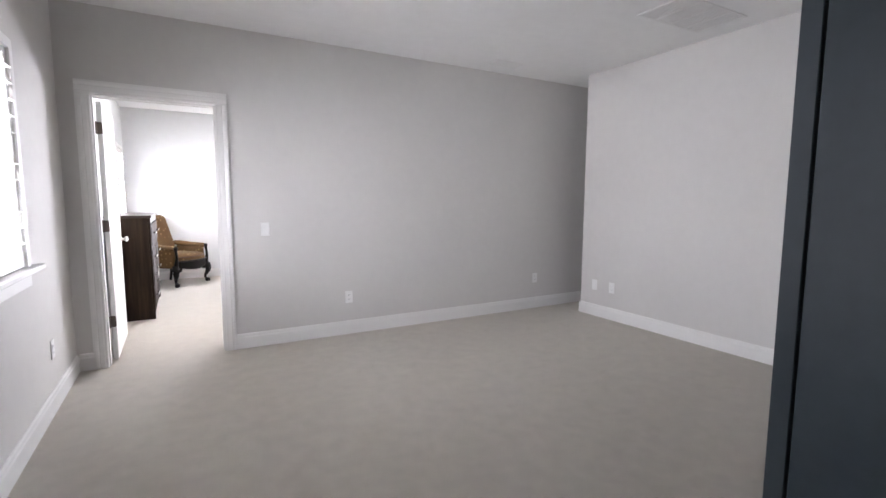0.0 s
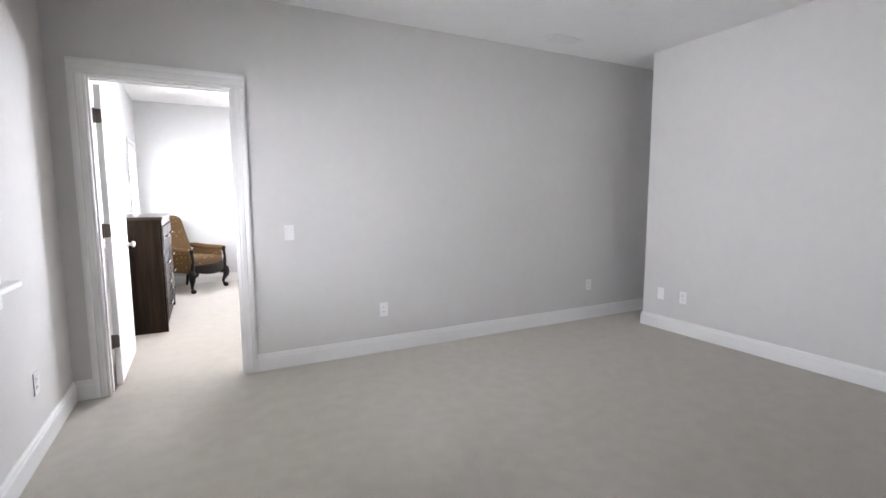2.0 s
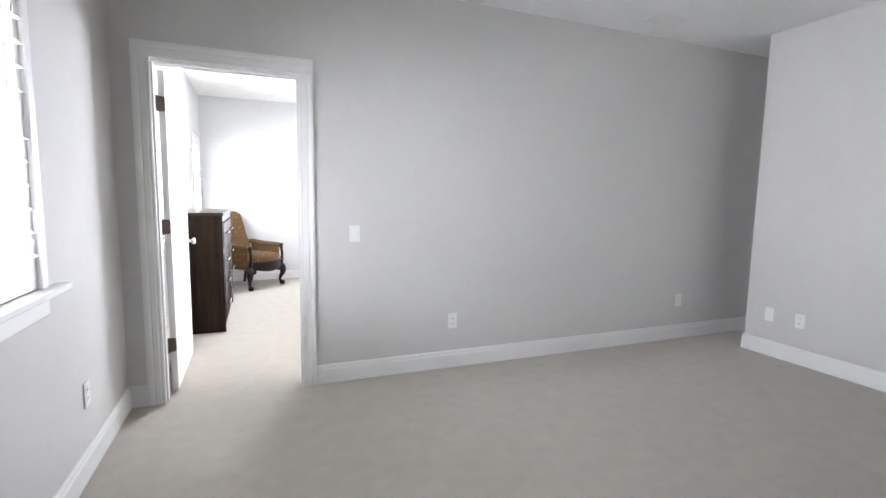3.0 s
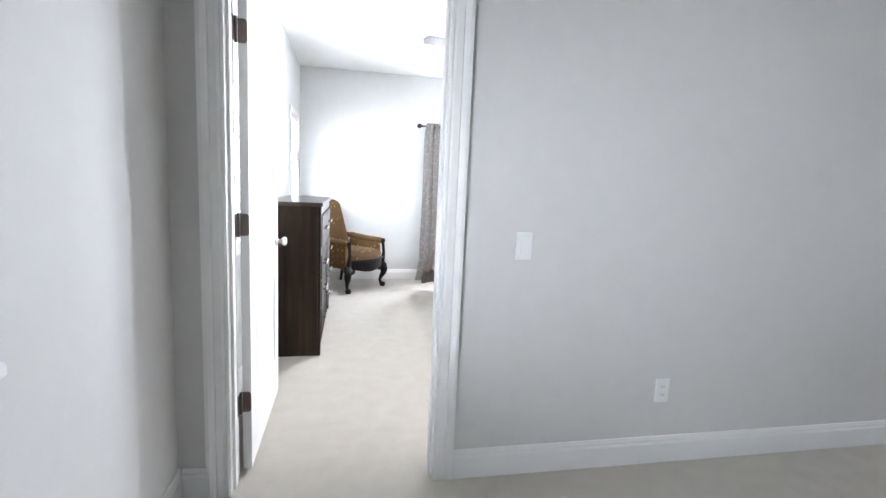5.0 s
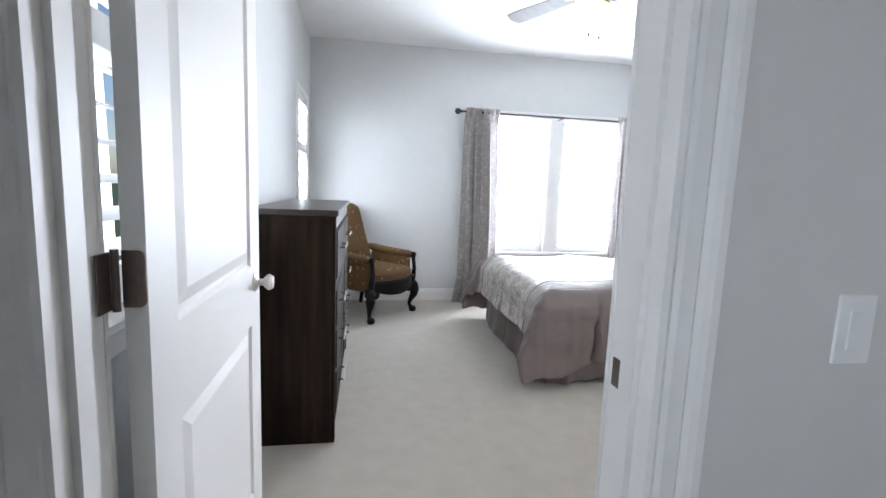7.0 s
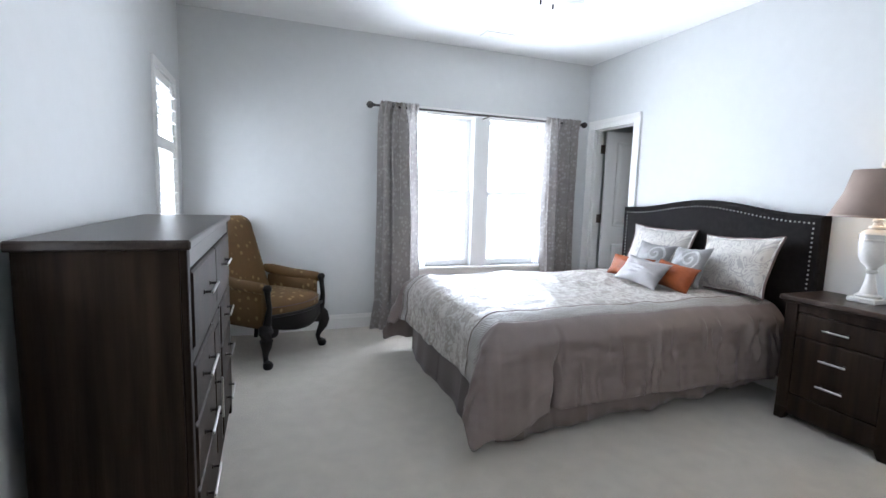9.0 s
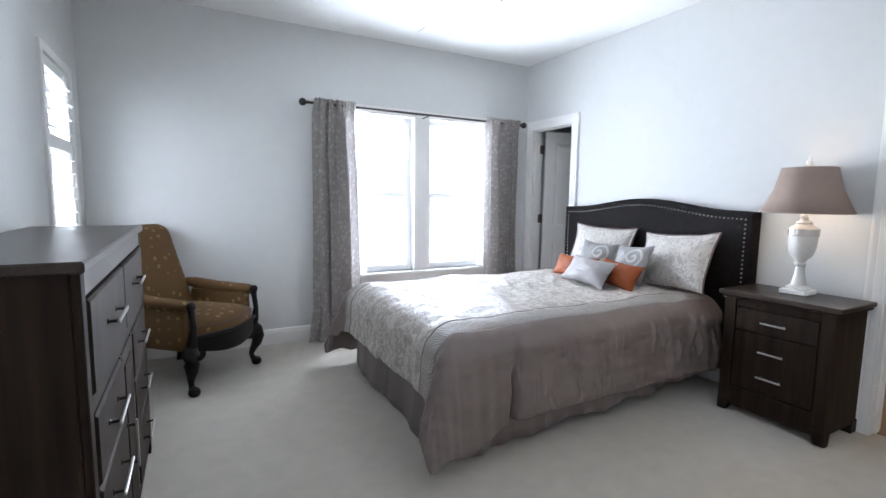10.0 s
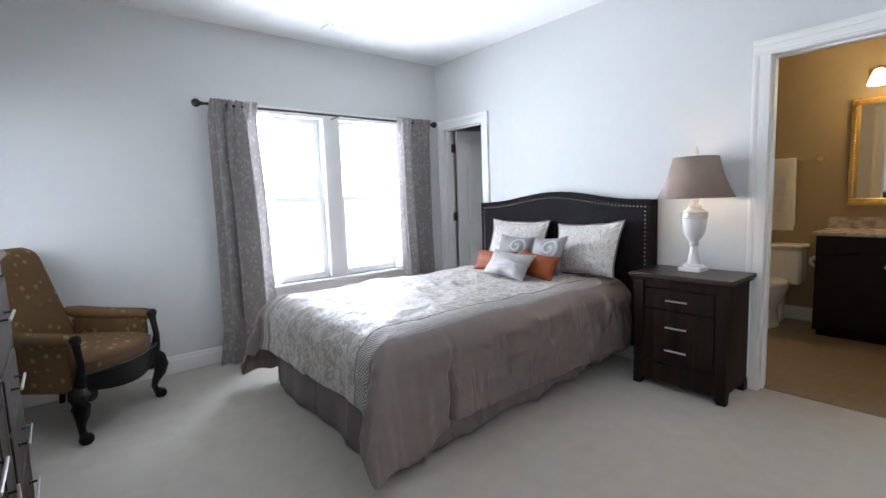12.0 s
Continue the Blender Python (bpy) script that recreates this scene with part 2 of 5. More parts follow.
for key, value in (("Metallic", 1.0), ("Roughness", 0.02)):
    M_MIRROR.node_tree.nodes["Principled BSDF"].inputs[key].default_value = value
M_GLASS = glass("window_glass")

# woven stripes for the bed's trim band
M_BAND = material("ribbed_cream_trim", (0.52, 0.49, 0.45), 0.5, 0, 200, 0.08, 0.3)
bn, bl = M_BAND.node_tree.nodes, M_BAND.node_tree.links.new
wave = bn.new("ShaderNodeTexWave")
wave.bands_direction = "DIAGONAL"
wave.inputs["Scale"].default_value, wave.inputs["Distortion"].default_value = 30.0, 3.0
bl(bn["Texture Coordinate"].outputs["Object"], wave.inputs[0])
bl(wave.outputs["Fac"], bn["Bump"].inputs["Height"])
bn["Bump"].inputs["Distance"].default_value, bn["Bump"].inputs["Strength"].default_value = 0.002, 0.8
mixb = bn.new("ShaderNodeMixRGB")
mixb.inputs[1].default_value = (0.13, 0.115, 0.105, 1)
bl(wave.outputs["Fac"], mixb.inputs[0]), bl(bn["Color Ramp"].outputs[0], mixb.inputs[2]), bl(mixb.outputs[0], bn["Principled BSDF"].inputs["Base Color"])


# ---- builders ----
def part(name, bm, mat, parent=None, label="", smooth=False, kind="", at=None, solid=0.0):
    """Links a bmesh as one mesh object under a thing or a part."""
    me = bpy.data.meshes.new(name)
    bmesh.ops.recalc_face_normals(bm, faces=bm.faces)
    bm.to_mesh(me)
    bm.free()
    me.materials.append(mat)
    if smooth:
        me.polygons.foreach_set("use_smooth", [True] * len(me.polygons))
        me.set_sharp_from_angle(angle=radians(40))
    ob = new(name, me)
    ob.parent = parent
    if at is not None:
        ob.matrix_basis = at
    if solid:
        mod = ob.modifiers.new("thickness", "SOLIDIFY")
        mod.thickness = solid
    return tagged(ob, label=label, kind=kind)


def thing(name, x, y, z, turn=0, label="", category="", group="", kind=""):
    ob = new(name)
    ob.empty_display_size = 0.1
    ob.matrix_basis = pose(x, y, z, 0, 0, turn)
    return tagged(ob, label=label, category=category, group=group, kind=kind)


def box(bm, x0, x1, y0, y1, z0, z1, bevel=0.0, seg=1):
    lo, hi = Vector((min(x0, x1), min(y0, y1), min(z0, z1))), Vector((max(x0, x1), max(y0, y1), max(z0, z1)))
    got = bmesh.ops.create_cube(bm, size=1, matrix=Matrix.Translation((lo + hi) / 2) @ Matrix.Diagonal((*(hi - lo), 1)))
    if bevel:
        edges = {e for v in got["verts"] for e in v.link_edges}
        bmesh.ops.bevel(bm, geom=list(edges), offset=bevel, segments=seg, affect="EDGES", profile=0.5)
    return bm


def boxes(*rows, bevel=0.0):
    bm = bmesh.new()
    for row in rows:
        box(bm, *row, bevel=bevel)
    return bm


def lathe(profile, n=32, caps=True):
    bm = bmesh.new()
    rings = [[bm.verts.new((r * math.cos(a), r * math.sin(a), z)) for a in (2 * math.pi * k / n for k in range(n))] for r, z in profile]
    for a, b in zip(rings, rings[1:]):
        for k in range(n):
            bm.faces.new((a[k], a[(k + 1) % n], b[(k + 1) % n], b[k]))
    if caps:
        bm.faces.new(rings[0][::-1]), bm.faces.new(rings[-1])
    return bm


def tube(points, radii, n=12, bm=None):
    """A round bar through points, thick as radii."""
    bm = bm or bmesh.new()
    rings = []
    pts = [Vector(p) for p in points]
    if not hasattr(radii, "__len__"):
        radii = [radii] * len(pts)
    for i, p in enumerate(pts):
        d = (pts[min(i + 1, len(pts) - 1)] - pts[max(i - 1, 0)]).normalized()
        u = d.cross(Vector((0.3, 0.2, 1)) if abs(d.z) < 0.9 else Vector((1, 0, 0))).normalized()
        w = d.cross(u)
        rings.append([bm.verts.new(p + radii[i] * (math.cos(a) * u + math.sin(a) * w)) for a in (2 * math.pi * k / n for k in range(n))])
    for a, b in zip(rings, rings[1:]):
        for k in range(n):
            bm.faces.new((a[k], a[(k + 1) % n], b[(k + 1) % n], b[k]))
    bm.faces.new(rings[0][::-1]), bm.faces.new(rings[-1])
    return bm


def sweep(profile, start, along, out, length):
    """A moulding: profile of (away from the wall, across) run for a length."""
    bm = bmesh.new()
    s, a, o = Vector(start), Vector(along), Vector(out)
    ends = []
    for k in (0, length):
        ends.append([bm.verts.new(s + a * k + o * u + v) for u, v in profile])
    m = len(profile)
    for k in range(m):
        bm.faces.new((ends[0][k], ends[0][(k + 1) % m], ends[1][(k + 1) % m], ends[1][k]))
    bm.faces.new(ends[0][::-1]), bm.faces.new(ends[1])
    return bm


def wall(name, axis, p0, p1, a0, a1, z0, z1, holes, mat):
    """A wall across the axis from p0 to p1, from a0 to a1 along, with openings (a, a, z, z)."""
    bm = bmesh.new()
    aa = sorted({a0, a1, *[h[0] for h in holes], *[h[1] for h in holes]})
    zz = sorted({z0, z1, *[h[2] for h in holes], *[h[3] for h in holes]})

    def solid(i, j):
        if not (0 <= i < len(aa) - 1 and 0 <= j < len(zz) - 1):
            return False
        a, z = (aa[i] + aa[i + 1]) / 2, (zz[j] + zz[j + 1]) / 2
        return not any(h[0] < a < h[1] and h[2] < z < h[3] for h in holes)

    def v(p, a, z):
        return bm.verts.new((p, a, z) if axis == "x" else (a, p, z))

    for i in range(len(aa) - 1):
        for j in range(len(zz) - 1):
            if not solid(i, j):
                continue
            A, B, C, D = aa[i], aa[i + 1], zz[j], zz[j + 1]
            for p in (p0, p1):
                bm.faces.new((v(p, A, C), v(p, B, C), v(p, B, D), v(p, A, D)))
            for ok, q in ((solid(i - 1, j), ((A, C), (A, D))), (solid(i + 1, j), ((B, C), (B, D))), (solid(i, j - 1), ((A, C), (B, C))), (solid(i, j + 1), ((A, D), (B, D)))):
                if not ok:
                    bm.faces.new((v(p0, *q[0]), v(p1, *q[0]), v(p1, *q[1]), v(p0, *q[1])))
    bmesh.ops.remove_doubles(bm, verts=bm.verts, dist=1e-5)
    return part(name, bm, mat, kind="structure")


# ---- structure ----
H = 2.68
XW, YD0, YD1, XR, YB = -0.105, 5.02, 5.14, 3.80, 9.40
part("floor", boxes((-0.24, 6.5, -1.8, 9.7, -0.12, 0.0)), M_CARPET, kind="structure", label="cream cut pile carpet")
part("ceiling", boxes((-0.24, 6.5, -1.7, 9.6, H, H + 0.12)), M_CEIL, kind="structure", label="flat white painted ceiling")
part("bath_floor", boxes((3.86, 5.85, 5.14, 7.4, 0.0, 0.006)), M_VINYL, kind="structure", label="tan stone-look bathroom floor")
part("ground", boxes((-400, 400, -400, 400, -0.5, -0.4)), M_GRASS, kind="structure")
wall("wall_west", "x", -0.24, XW, -1.6, YD0 + 0.06, 0, H, [(1.0, 1.85, 0.93, 2.05), (3.08, 3.93, 0.93, 2.05)], M_WALL)
wall("wall_west_bedroom", "x", -0.24, XW, YD0 + 0.06, 9.62, 0, H, [(5.37, 6.22, 0.93, 2.05), (8.49, 9.11, 0.93, 2.01)], M_BEDWALL)
wall("wall_door", "y", YD0, YD1, XW, 6.4, 0, H, [(0.07, 0.925, 0, 2.072)], M_WALL)
wall("wall_hall", "x", 4.66, 4.78, -1.6, 4.60, 0, H, [], M_WALL)
wall("wall_hall_end", "x", 5.29, 5.41, -1.6, YD0, 0, H, [], M_WALL)
wall("wall_outer", "x", 6.4, 6.52, YD0, 9.62, 0, H, [], M_WALL)
# Unseen opening and window, added to let fill light onto the door wall.
wall("wall_south", "y", -1.72, -1.6, -0.24, 5.41, 0, H, [(1.2, 2.8, 0.9, 2.1)], M_WALL)
sw = thing("fill_window", 2.0, -1.6, 0, 0, "plain white window added unseen behind the start of the walk", "window", kind="structure")
part("window_frame", boxes((-0.8, -0.75, -0.11, -0.02, 0.9, 2.1), (0.75, 0.8, -0.11, -0.02, 0.9, 2.1), (-0.75, 0.75, -0.11, -0.02, 0.9, 0.95), (-0.75, 0.75, -0.11, -0.02, 2.05, 2.1), (-0.02, 0.02, -0.10, -0.03, 0.95, 2.05)), material("window_paint", (0.8, 0.79, 0.77), 0.35, 0, 20, 0.01, 0), sw)
wall("wall_north", "y", YB, YB + 0.16, XW, 6.4, 0, H, [(1.85, 2.455, 0.56, 2.02), (2.62, 3.23, 0.56, 2.02)], M_BEDWALL)
wall("wall_east", "x", XR, XR + 0.12, YD1, YB, 0, H, [(5.50, 6.32, 0, 2.045), (8.68, 9.29, 0, 2.01)], M_BEDWALL)
wall("wall_bath_side", "y", 7.4, 7.5, XR + 0.12, 5.97, 0, H, [], M_TAN)
wall("wall_bath_back", "x", 5.85, 5.97, YD1, 7.4, 0, H, [], M_TAN)
part("wall_bath_lining", boxes((XR + 0.121, 5.85, YD1 + 0.002, YD1 + 0.012, 0.006, H)), M_TAN, kind="structure")
wall("wall_closet_back", "x", 5.3, 5.42, 7.5, YB, 0, H, [], M_WALL)

BASE = [(0, Vector((0, 0, 0.0))), (0.016, Vector((0, 0, 0.0))), (0.016, Vector((0, 0, 0.095))), (0.011, Vector((0, 0, 0.105))), (0.011, Vector((0, 0, 0.115))), (0.006, Vector((0, 0, 0.128))), (0, Vector((0, 0, 0.13)))]


def baseboard(x0, y0, x1, y1, out, mat=M_TRIM):
    d = Vector((x1 - x0, y1 - y0, 0))
    part("baseboard", sweep(BASE, (x0, y0, 0), d.normalized(), out, d.length), mat, kind="structure")


baseboard(XW, -1.6, XW, YD0, (1, 0, 0))
baseboard(XW + 0.016, YD0, 0.0, YD0, (0, -1, 0))
baseboard(0.998, YD0, 5.274, YD0, (0, -1, 0))
baseboard(5.29, -1.6, 5.29, YD0, (-1, 0, 0))
baseboard(4.66, -1.6, 4.66, 4.60, (-1, 0, 0))
baseboard(4.644, 4.60, 4.78, 4.60, (0, 1, 0))
baseboard(4.78, -1.6, 4.78, 4.60, (1, 0, 0))
baseboard(XW, YD1, XW, YB, (1, 0, 0))
baseboard(XW + 0.016, YB, XR, YB, (0, -1, 0))
baseboard(XR, 6.41, XR, 8.60, (-1, 0, 0))
baseboard(0.998, YD1, XR, YD1, (0, 1, 0))
baseboard(XR, YD1 + 0.016, XR, 5.42, (-1, 0, 0))
baseboard(5.85, YD1, 5.85, 7.4, (-1, 0, 0))
baseboard(XR + 0.12, 7.4, 5.834, 7.4, (0, -1, 0))

CASE_U = [(0, 0.0), (0.011, 0.0), (0.013, 0.010), (0.0115, 0.016), (0.014, 0.026), (0.0145, 0.050), (0.0125, 0.055), (0.017, 0.064), (0.020, 0.076), (0.020, 0.090), (0, 0.090)]


def casing(parent, axis, face, out, a0, a1, top, name="casing"):
    """Moulded trim round a door opening, from a0 to a1 along, on the plane face."""
    o = Vector((out, 0, 0)) if axis == "x" else Vector((0, out, 0))
    al = Vector((0, 1, 0)) if axis == "x" else Vector((1, 0, 0))
    base = Vector((face, 0, 0)) if axis == "x" else Vector((0, face, 0))
    for a, s in ((a0, -1), (a1, 1)):
        part(name, sweep([(u, al * (s * v)) for u, v in CASE_U], base + al * a, (0, 0, 1), o, top), M_TRIM, parent)
    part(name, sweep([(u * 1.04, Vector((0, 0, v))) for u, v in CASE_U], base + al * (a0 - 0.09) + Vector((0, 0, top)), al, o, a1 - a0 + 0.18), M_TRIM, parent)


def jamb(parent, axis, p0, p1, a0, a1, top, stop=None):
    """The lining of a door opening and its stop."""
    t = 0.018

    def b(q0, q1, c0, c1, z0, z1):
        return (q0, q1, c0, c1, z0, z1) if axis == "x" else (c0, c1, q0, q1, z0, z1)
    part("jamb", boxes(b(p0, p1, a0, a0 + t, 0, top), b(p0, p1, a1 - t, a1, 0, top), b(p0, p1, a0 + t, a1 - t, top - t, top)), M_TRIM, parent)
    if stop:
        part("door_stop", boxes(b(*stop, a0 + t, a0 + t + 0.011, 0, top - t), b(*stop, a1 - t - 0.011, a1 - t, 0, top - t), b(*stop, a0 + t + 0.011, a1 - t - 0.011, top - t - 0.011, top - t)), M_TRIM, parent)


def panel_frame(bm, x, side, u0, u1, z0, z1):
    """A raised moulded field on a door's face."""
    m, d = 0.022, 0.006
    rings = []
    for k, (inset, depth) in enumerate(((0, 0), (m * 0.45, -d * 1.3), (m, -d * 1.3), (m * 2.3, -0.001))):
        rings.append([bm.verts.new((x + side * depth, u, z)) for u, z in ((u0 + inset, z0 + inset), (u1 - inset, z0 + inset), (u1 - inset, z1 - inset), (u0 + inset, z1 - inset))])
    for a, b in zip(rings, rings[1:]):
        for k in range(4):
            bm.faces.new((a[k], a[(k + 1) % 4], b[(k + 1) % 4], b[k]))
    bm.faces.new(rings[-1])


def door_leaf(width, height, fields):
    """A two-panel leaf, hinged at the origin, width along +y, thickness along x."""
    bm = bmesh.new()
    t = 0.0175
    us, zs = [0, 0.115, width - 0.115, width], [0.012]
    for a, b in fields:
        zs += [a, b]
    zs.append(height)
    for x, side in ((-t, -1), (t, 1)):
        for i in range(3):
            for j in range(len(zs) - 1):
                if i == 1 and any(abs(zs[j] - a) < 1e-6 for a, b in fields):
                    panel_frame(bm, x, side, us[1], us[2], zs[j], zs[j + 1])
                else:
                    bm.faces.new([bm.verts.new((x, u, z)) for u, z in ((us[i], zs[j]), (us[i + 1], zs[j]), (us[i + 1], zs[j + 1]), (us[i], zs[j + 1]))])
    for a, b in (((0, zs[0]), (0, height)), ((width, zs[0]), (width, height)), ((0, zs[0]), (width, zs[0])), ((0, height), (width, height))):
        bm.faces.new([bm.verts.new(q) for q in ((-t, *a), (t, *a), (t, *b), (-t, *b))])
    bmesh.ops.remove_doubles(bm, verts=bm.verts, dist=1e-5)
    return bm


def hinge(parent, x, y, z, side=1, mat=M_HINGE):
    """Two plates and a knuckle; the plates lie on the leaf's edge and on the jamb."""
    bm = bmesh.new()
    box(bm, x, x + side * 0.034, y + 0.024, y + 0.027, z - 0.045, z + 0.045)
    far = x + side * 0.034
    ends = [e for e in bm.edges if all(abs(v.co.x - far) < 1e-4 for v in e.verts) and abs(e.verts[0].co.z - e.verts[1].co.z) < 1e-5]
    bmesh.ops.bevel(bm, geom=ends, offset=0.012, segments=4, affect="EDGES", profile=0.5)
    box(bm, x - side * 0.010, x - side * 0.007, y - 0.030, y + 0.006, z - 0.045, z + 0.045, 0.001)
    tube([(x - side * 0.004, y + 0.012, z - 0.048), (x - side * 0.004, y + 0.012, z + 0.048)], 0.006, 10, bm)
    for dz in (-0.03, 0.0, 0.03):
        tube([(x + side * 0.020, y + 0.0245, z + dz), (x + side * 0.020, y + 0.0225, z + dz)], 0.004, 8, bm)
    part("hinge", bm, mat, parent, "satin bronze butt hinge")


def knob(parent, x, y, z, side):
    bm = lathe([(0.0, 0.0), (0.030, 0.0), (0.030, 0.004), (0.024, 0.009), (0.011, 0.012), (0.010, 0.026), (0.016, 0.031), (0.024, 0.039), (0.025, 0.047), (0.019, 0.056), (0.0, 0.059)], 24, False)
    part("door_knob", bm, M_STEEL, parent, "satin nickel round door knob", True, at=pose(x, y, z, 0, 90 * side, 0))


d1 = thing("door_1", 0.10, 5.165, 0, 0, "white two-panel bedroom door standing open", "door", kind="structure")
casing(d1, "y", YD0 - 5.165, -1, 0.09 - 0.10, 0.905 - 0.10, 2.056)
casing(d1, "y", YD1 - 5.165, 1, 0.09 - 0.10, 0.905 - 0.10, 2.045)
jamb(d1, "y", YD0 - 5.165, YD1 - 5.165, -0.03, 0.825, 2.072, (YD0 - 5.165 + 0.03, YD0 - 5.165 + 0.07))
leaf = part("door_leaf", door_leaf(0.79, 2.03, [(0.24, 0.80), (0.98, 1.90)]), M_TRIM, d1, at=pose(0.018, 0.012, 0, 0, 0, 0.4))
for hz in (0.32, 1.08, 1.83):
    hinge(d1, 0.001, -0.015, hz)
knob(leaf, 0.0175, 0.722, 0.925, 1)
knob(leaf, -0.0175, 0.722, 0.925, -1)
part("latch_plate", boxes((-0.011, 0.011, 0.7895, 0.7915, 0.895, 0.955), bevel=0.0005), M_HINGE, leaf)
part("strike_plate", boxes((0.8045, 0.806, -0.072, -0.038, 0.905, 0.955)), M_HINGE, d1)

d2 = thing("door_2", XR, 9.27, 0, 0, "white two-panel closet door swung into the closet", "door", kind="structure")
casing(d2, "x", 0, -1, -0.57, -0.002, 1.995)
jamb(d2, "x", 0, 0.12, -0.59, 0.02, 2.01, (0.03, 0.07))
part("door_leaf", door_leaf(0.55, 1.985, [(0.24, 0.80), (0.98, 1.88)]), M_TRIM, d2, at=pose(0.14, -0.022, 0, 0, 0, -90 - 18))
for hz in (0.30, 1.06, 1.80):
    part("hinge", boxes((0.085, 0.13, -0.006, -0.003, hz - 0.045, hz + 0.045), (0.122, 0.136, -0.014, -0.004, hz - 0.047, hz + 0.047), bevel=0.001), M_HINGE, d2)

d3 = thing("door_3", XR, 6.30, 0, 0, "white cased bathroom doorway", "doorway", kind="structure")
casing(d3, "x", 0, -1, -0.78, 0.0, 2.03)
jamb(d3, "x", 0, 0.12, -0.80, 0.02, 2.045, (0.05, 0.09))
casing(d3, "x", 0.12, 1, -0.78, 0.0, 2.03)


# ---- shuttered windows ----
def shuttered_window(name, y0, y1, z0, z1, panels, rods=True):
    """A side window: stool, apron, frame, sashes behind and louvred shutters."""
    w = thing(name, XW, 0, 0, 0, "white window with open plantation shutters", "window", kind="structure")
    part("window_frame", boxes((-0.02, 0.016, y0 - 0.05, y0, z0, z1 + 0.05), (-0.02, 0.016, y1, y1 + 0.05, z0, z1 + 0.05), (-0.02, 0.016, y0, y1, z1, z1 + 0.05), bevel=0.003), M_TRIM, w)
    part("window_sill", boxes((-0.14, 0.055, y0 - 0.15, y1 + 0.16, z0 - 0.028, z0), bevel=0.005), M_TRIM, w)
    part("window_apron", boxes((0, 0.015, y0 - 0.06, y1 + 0.05, z0 - 0.105, z0 - 0.029), bevel=0.004), M_TRIM, w)
    zm = (z0 + z1) / 2 + 0.06
    part("sash", boxes((-0.135, -0.105, y0, y0 + 0.045, z0, z1), (-0.135, -0.105, y1 - 0.045, y1, z0, z1), (-0.135, -0.105, y0 + 0.045, y1 - 0.045, z0, z0 + 0.05), (-0.135, -0.105, y0 + 0.045, y1 - 0.045, z1 - 0.05, z1), (-0.135, -0.105, y0 + 0.045, y1 - 0.045, zm - 0.02, zm + 0.02)), M_TRIM, w)
    for a, b in ((z0 + 0.05, zm - 0.02), (zm + 0.02, z1 - 0.05)):
        pane = part("pane", boxes((-0.122, -0.118, y0 + 0.045, y1 - 0.045, a, b)), M_GLASS, w)
        pane.visible_shadow = False
    pw = (y1 - y0) / panels
    louvre = None
    for k in range(panels):
        a, b = y0 + k * pw + 0.002, y0 + (k + 1) * pw - 0.002
        sh = part("shutter_panel", boxes((-0.026, 0.002, a, a + 0.045, z0 + 0.005, z1 - 0.005), (-0.026, 0.002, b - 0.045, b, z0 + 0.005, z1 - 0.005), (-0.026, 0.002, a + 0.045, b - 0.045, z0 + 0.005, z0 + 0.10), (-0.026, 0.002, a + 0.045, b - 0.045, z1 - 0.06, z1 - 0.005), (-0.026, 0.002, a + 0.045, b - 0.045, 1.515, 1.59), bevel=0.002), M_TRIM, w)
        for lo, hi in ((z0 + 0.10, 1.515), (1.59, z1 - 0.06)):
            n = max(1, round((hi - lo) / 0.082))
            for i in range(n):
                z = lo + (i + 0.5) * (hi - lo) / n
                bm = bmesh.new()
                prof = [(-0.044, 0), (-0.022, 0.0045), (0, 0.0055), (0.022, 0.0045), (0.044, 0), (0.022, -0.0045), (0, -0.0055), (-0.022, -0.0045)]
                e = [[bm.verts.new((px, yy, pz)) for px, pz in prof] for yy in (a + 0.047, b - 0.047)]
                for q in range(8):
                    bm.faces.new((e[0][q], e[0][(q + 1) % 8], e[1][(q + 1) % 8], e[1][q]))
                bm.faces.new(e[0][::-1]), bm.faces.new(e[1])
                part("louvre", bm, M_TRIM, sh, at=pose(-0.012, 0, z, 0, 14, 0), smooth=False)
            if rods:
                part("tilt_rod", boxes((0.034, 0.043, (a + b) / 2 - 0.005, (a + b) / 2 + 0.005, lo + 0.01, hi - 0.01), bevel=0.002), M_TRIM, sh)
        for hz in (z0 + 0.16, z1 - 0.16):
            part("shutter_hinge", boxes((0.002, 0.005, (b - 0.03 if k else a), (b if k else a + 0.03), hz - 0.03, hz + 0.03)), M_TRIM, sh)
    return w


shuttered_window("window_1", 3.08, 3.93, 0.93, 2.05, 2)
shuttered_window("window_2", 8.49, 9.11, 0.93, 2.01, 1)
shuttered_window("window_3", 5.37, 6.22, 0.93, 2.05, 2)
shuttered_window("window_4", 1.0, 1.85, 0.93, 2.05, 2)

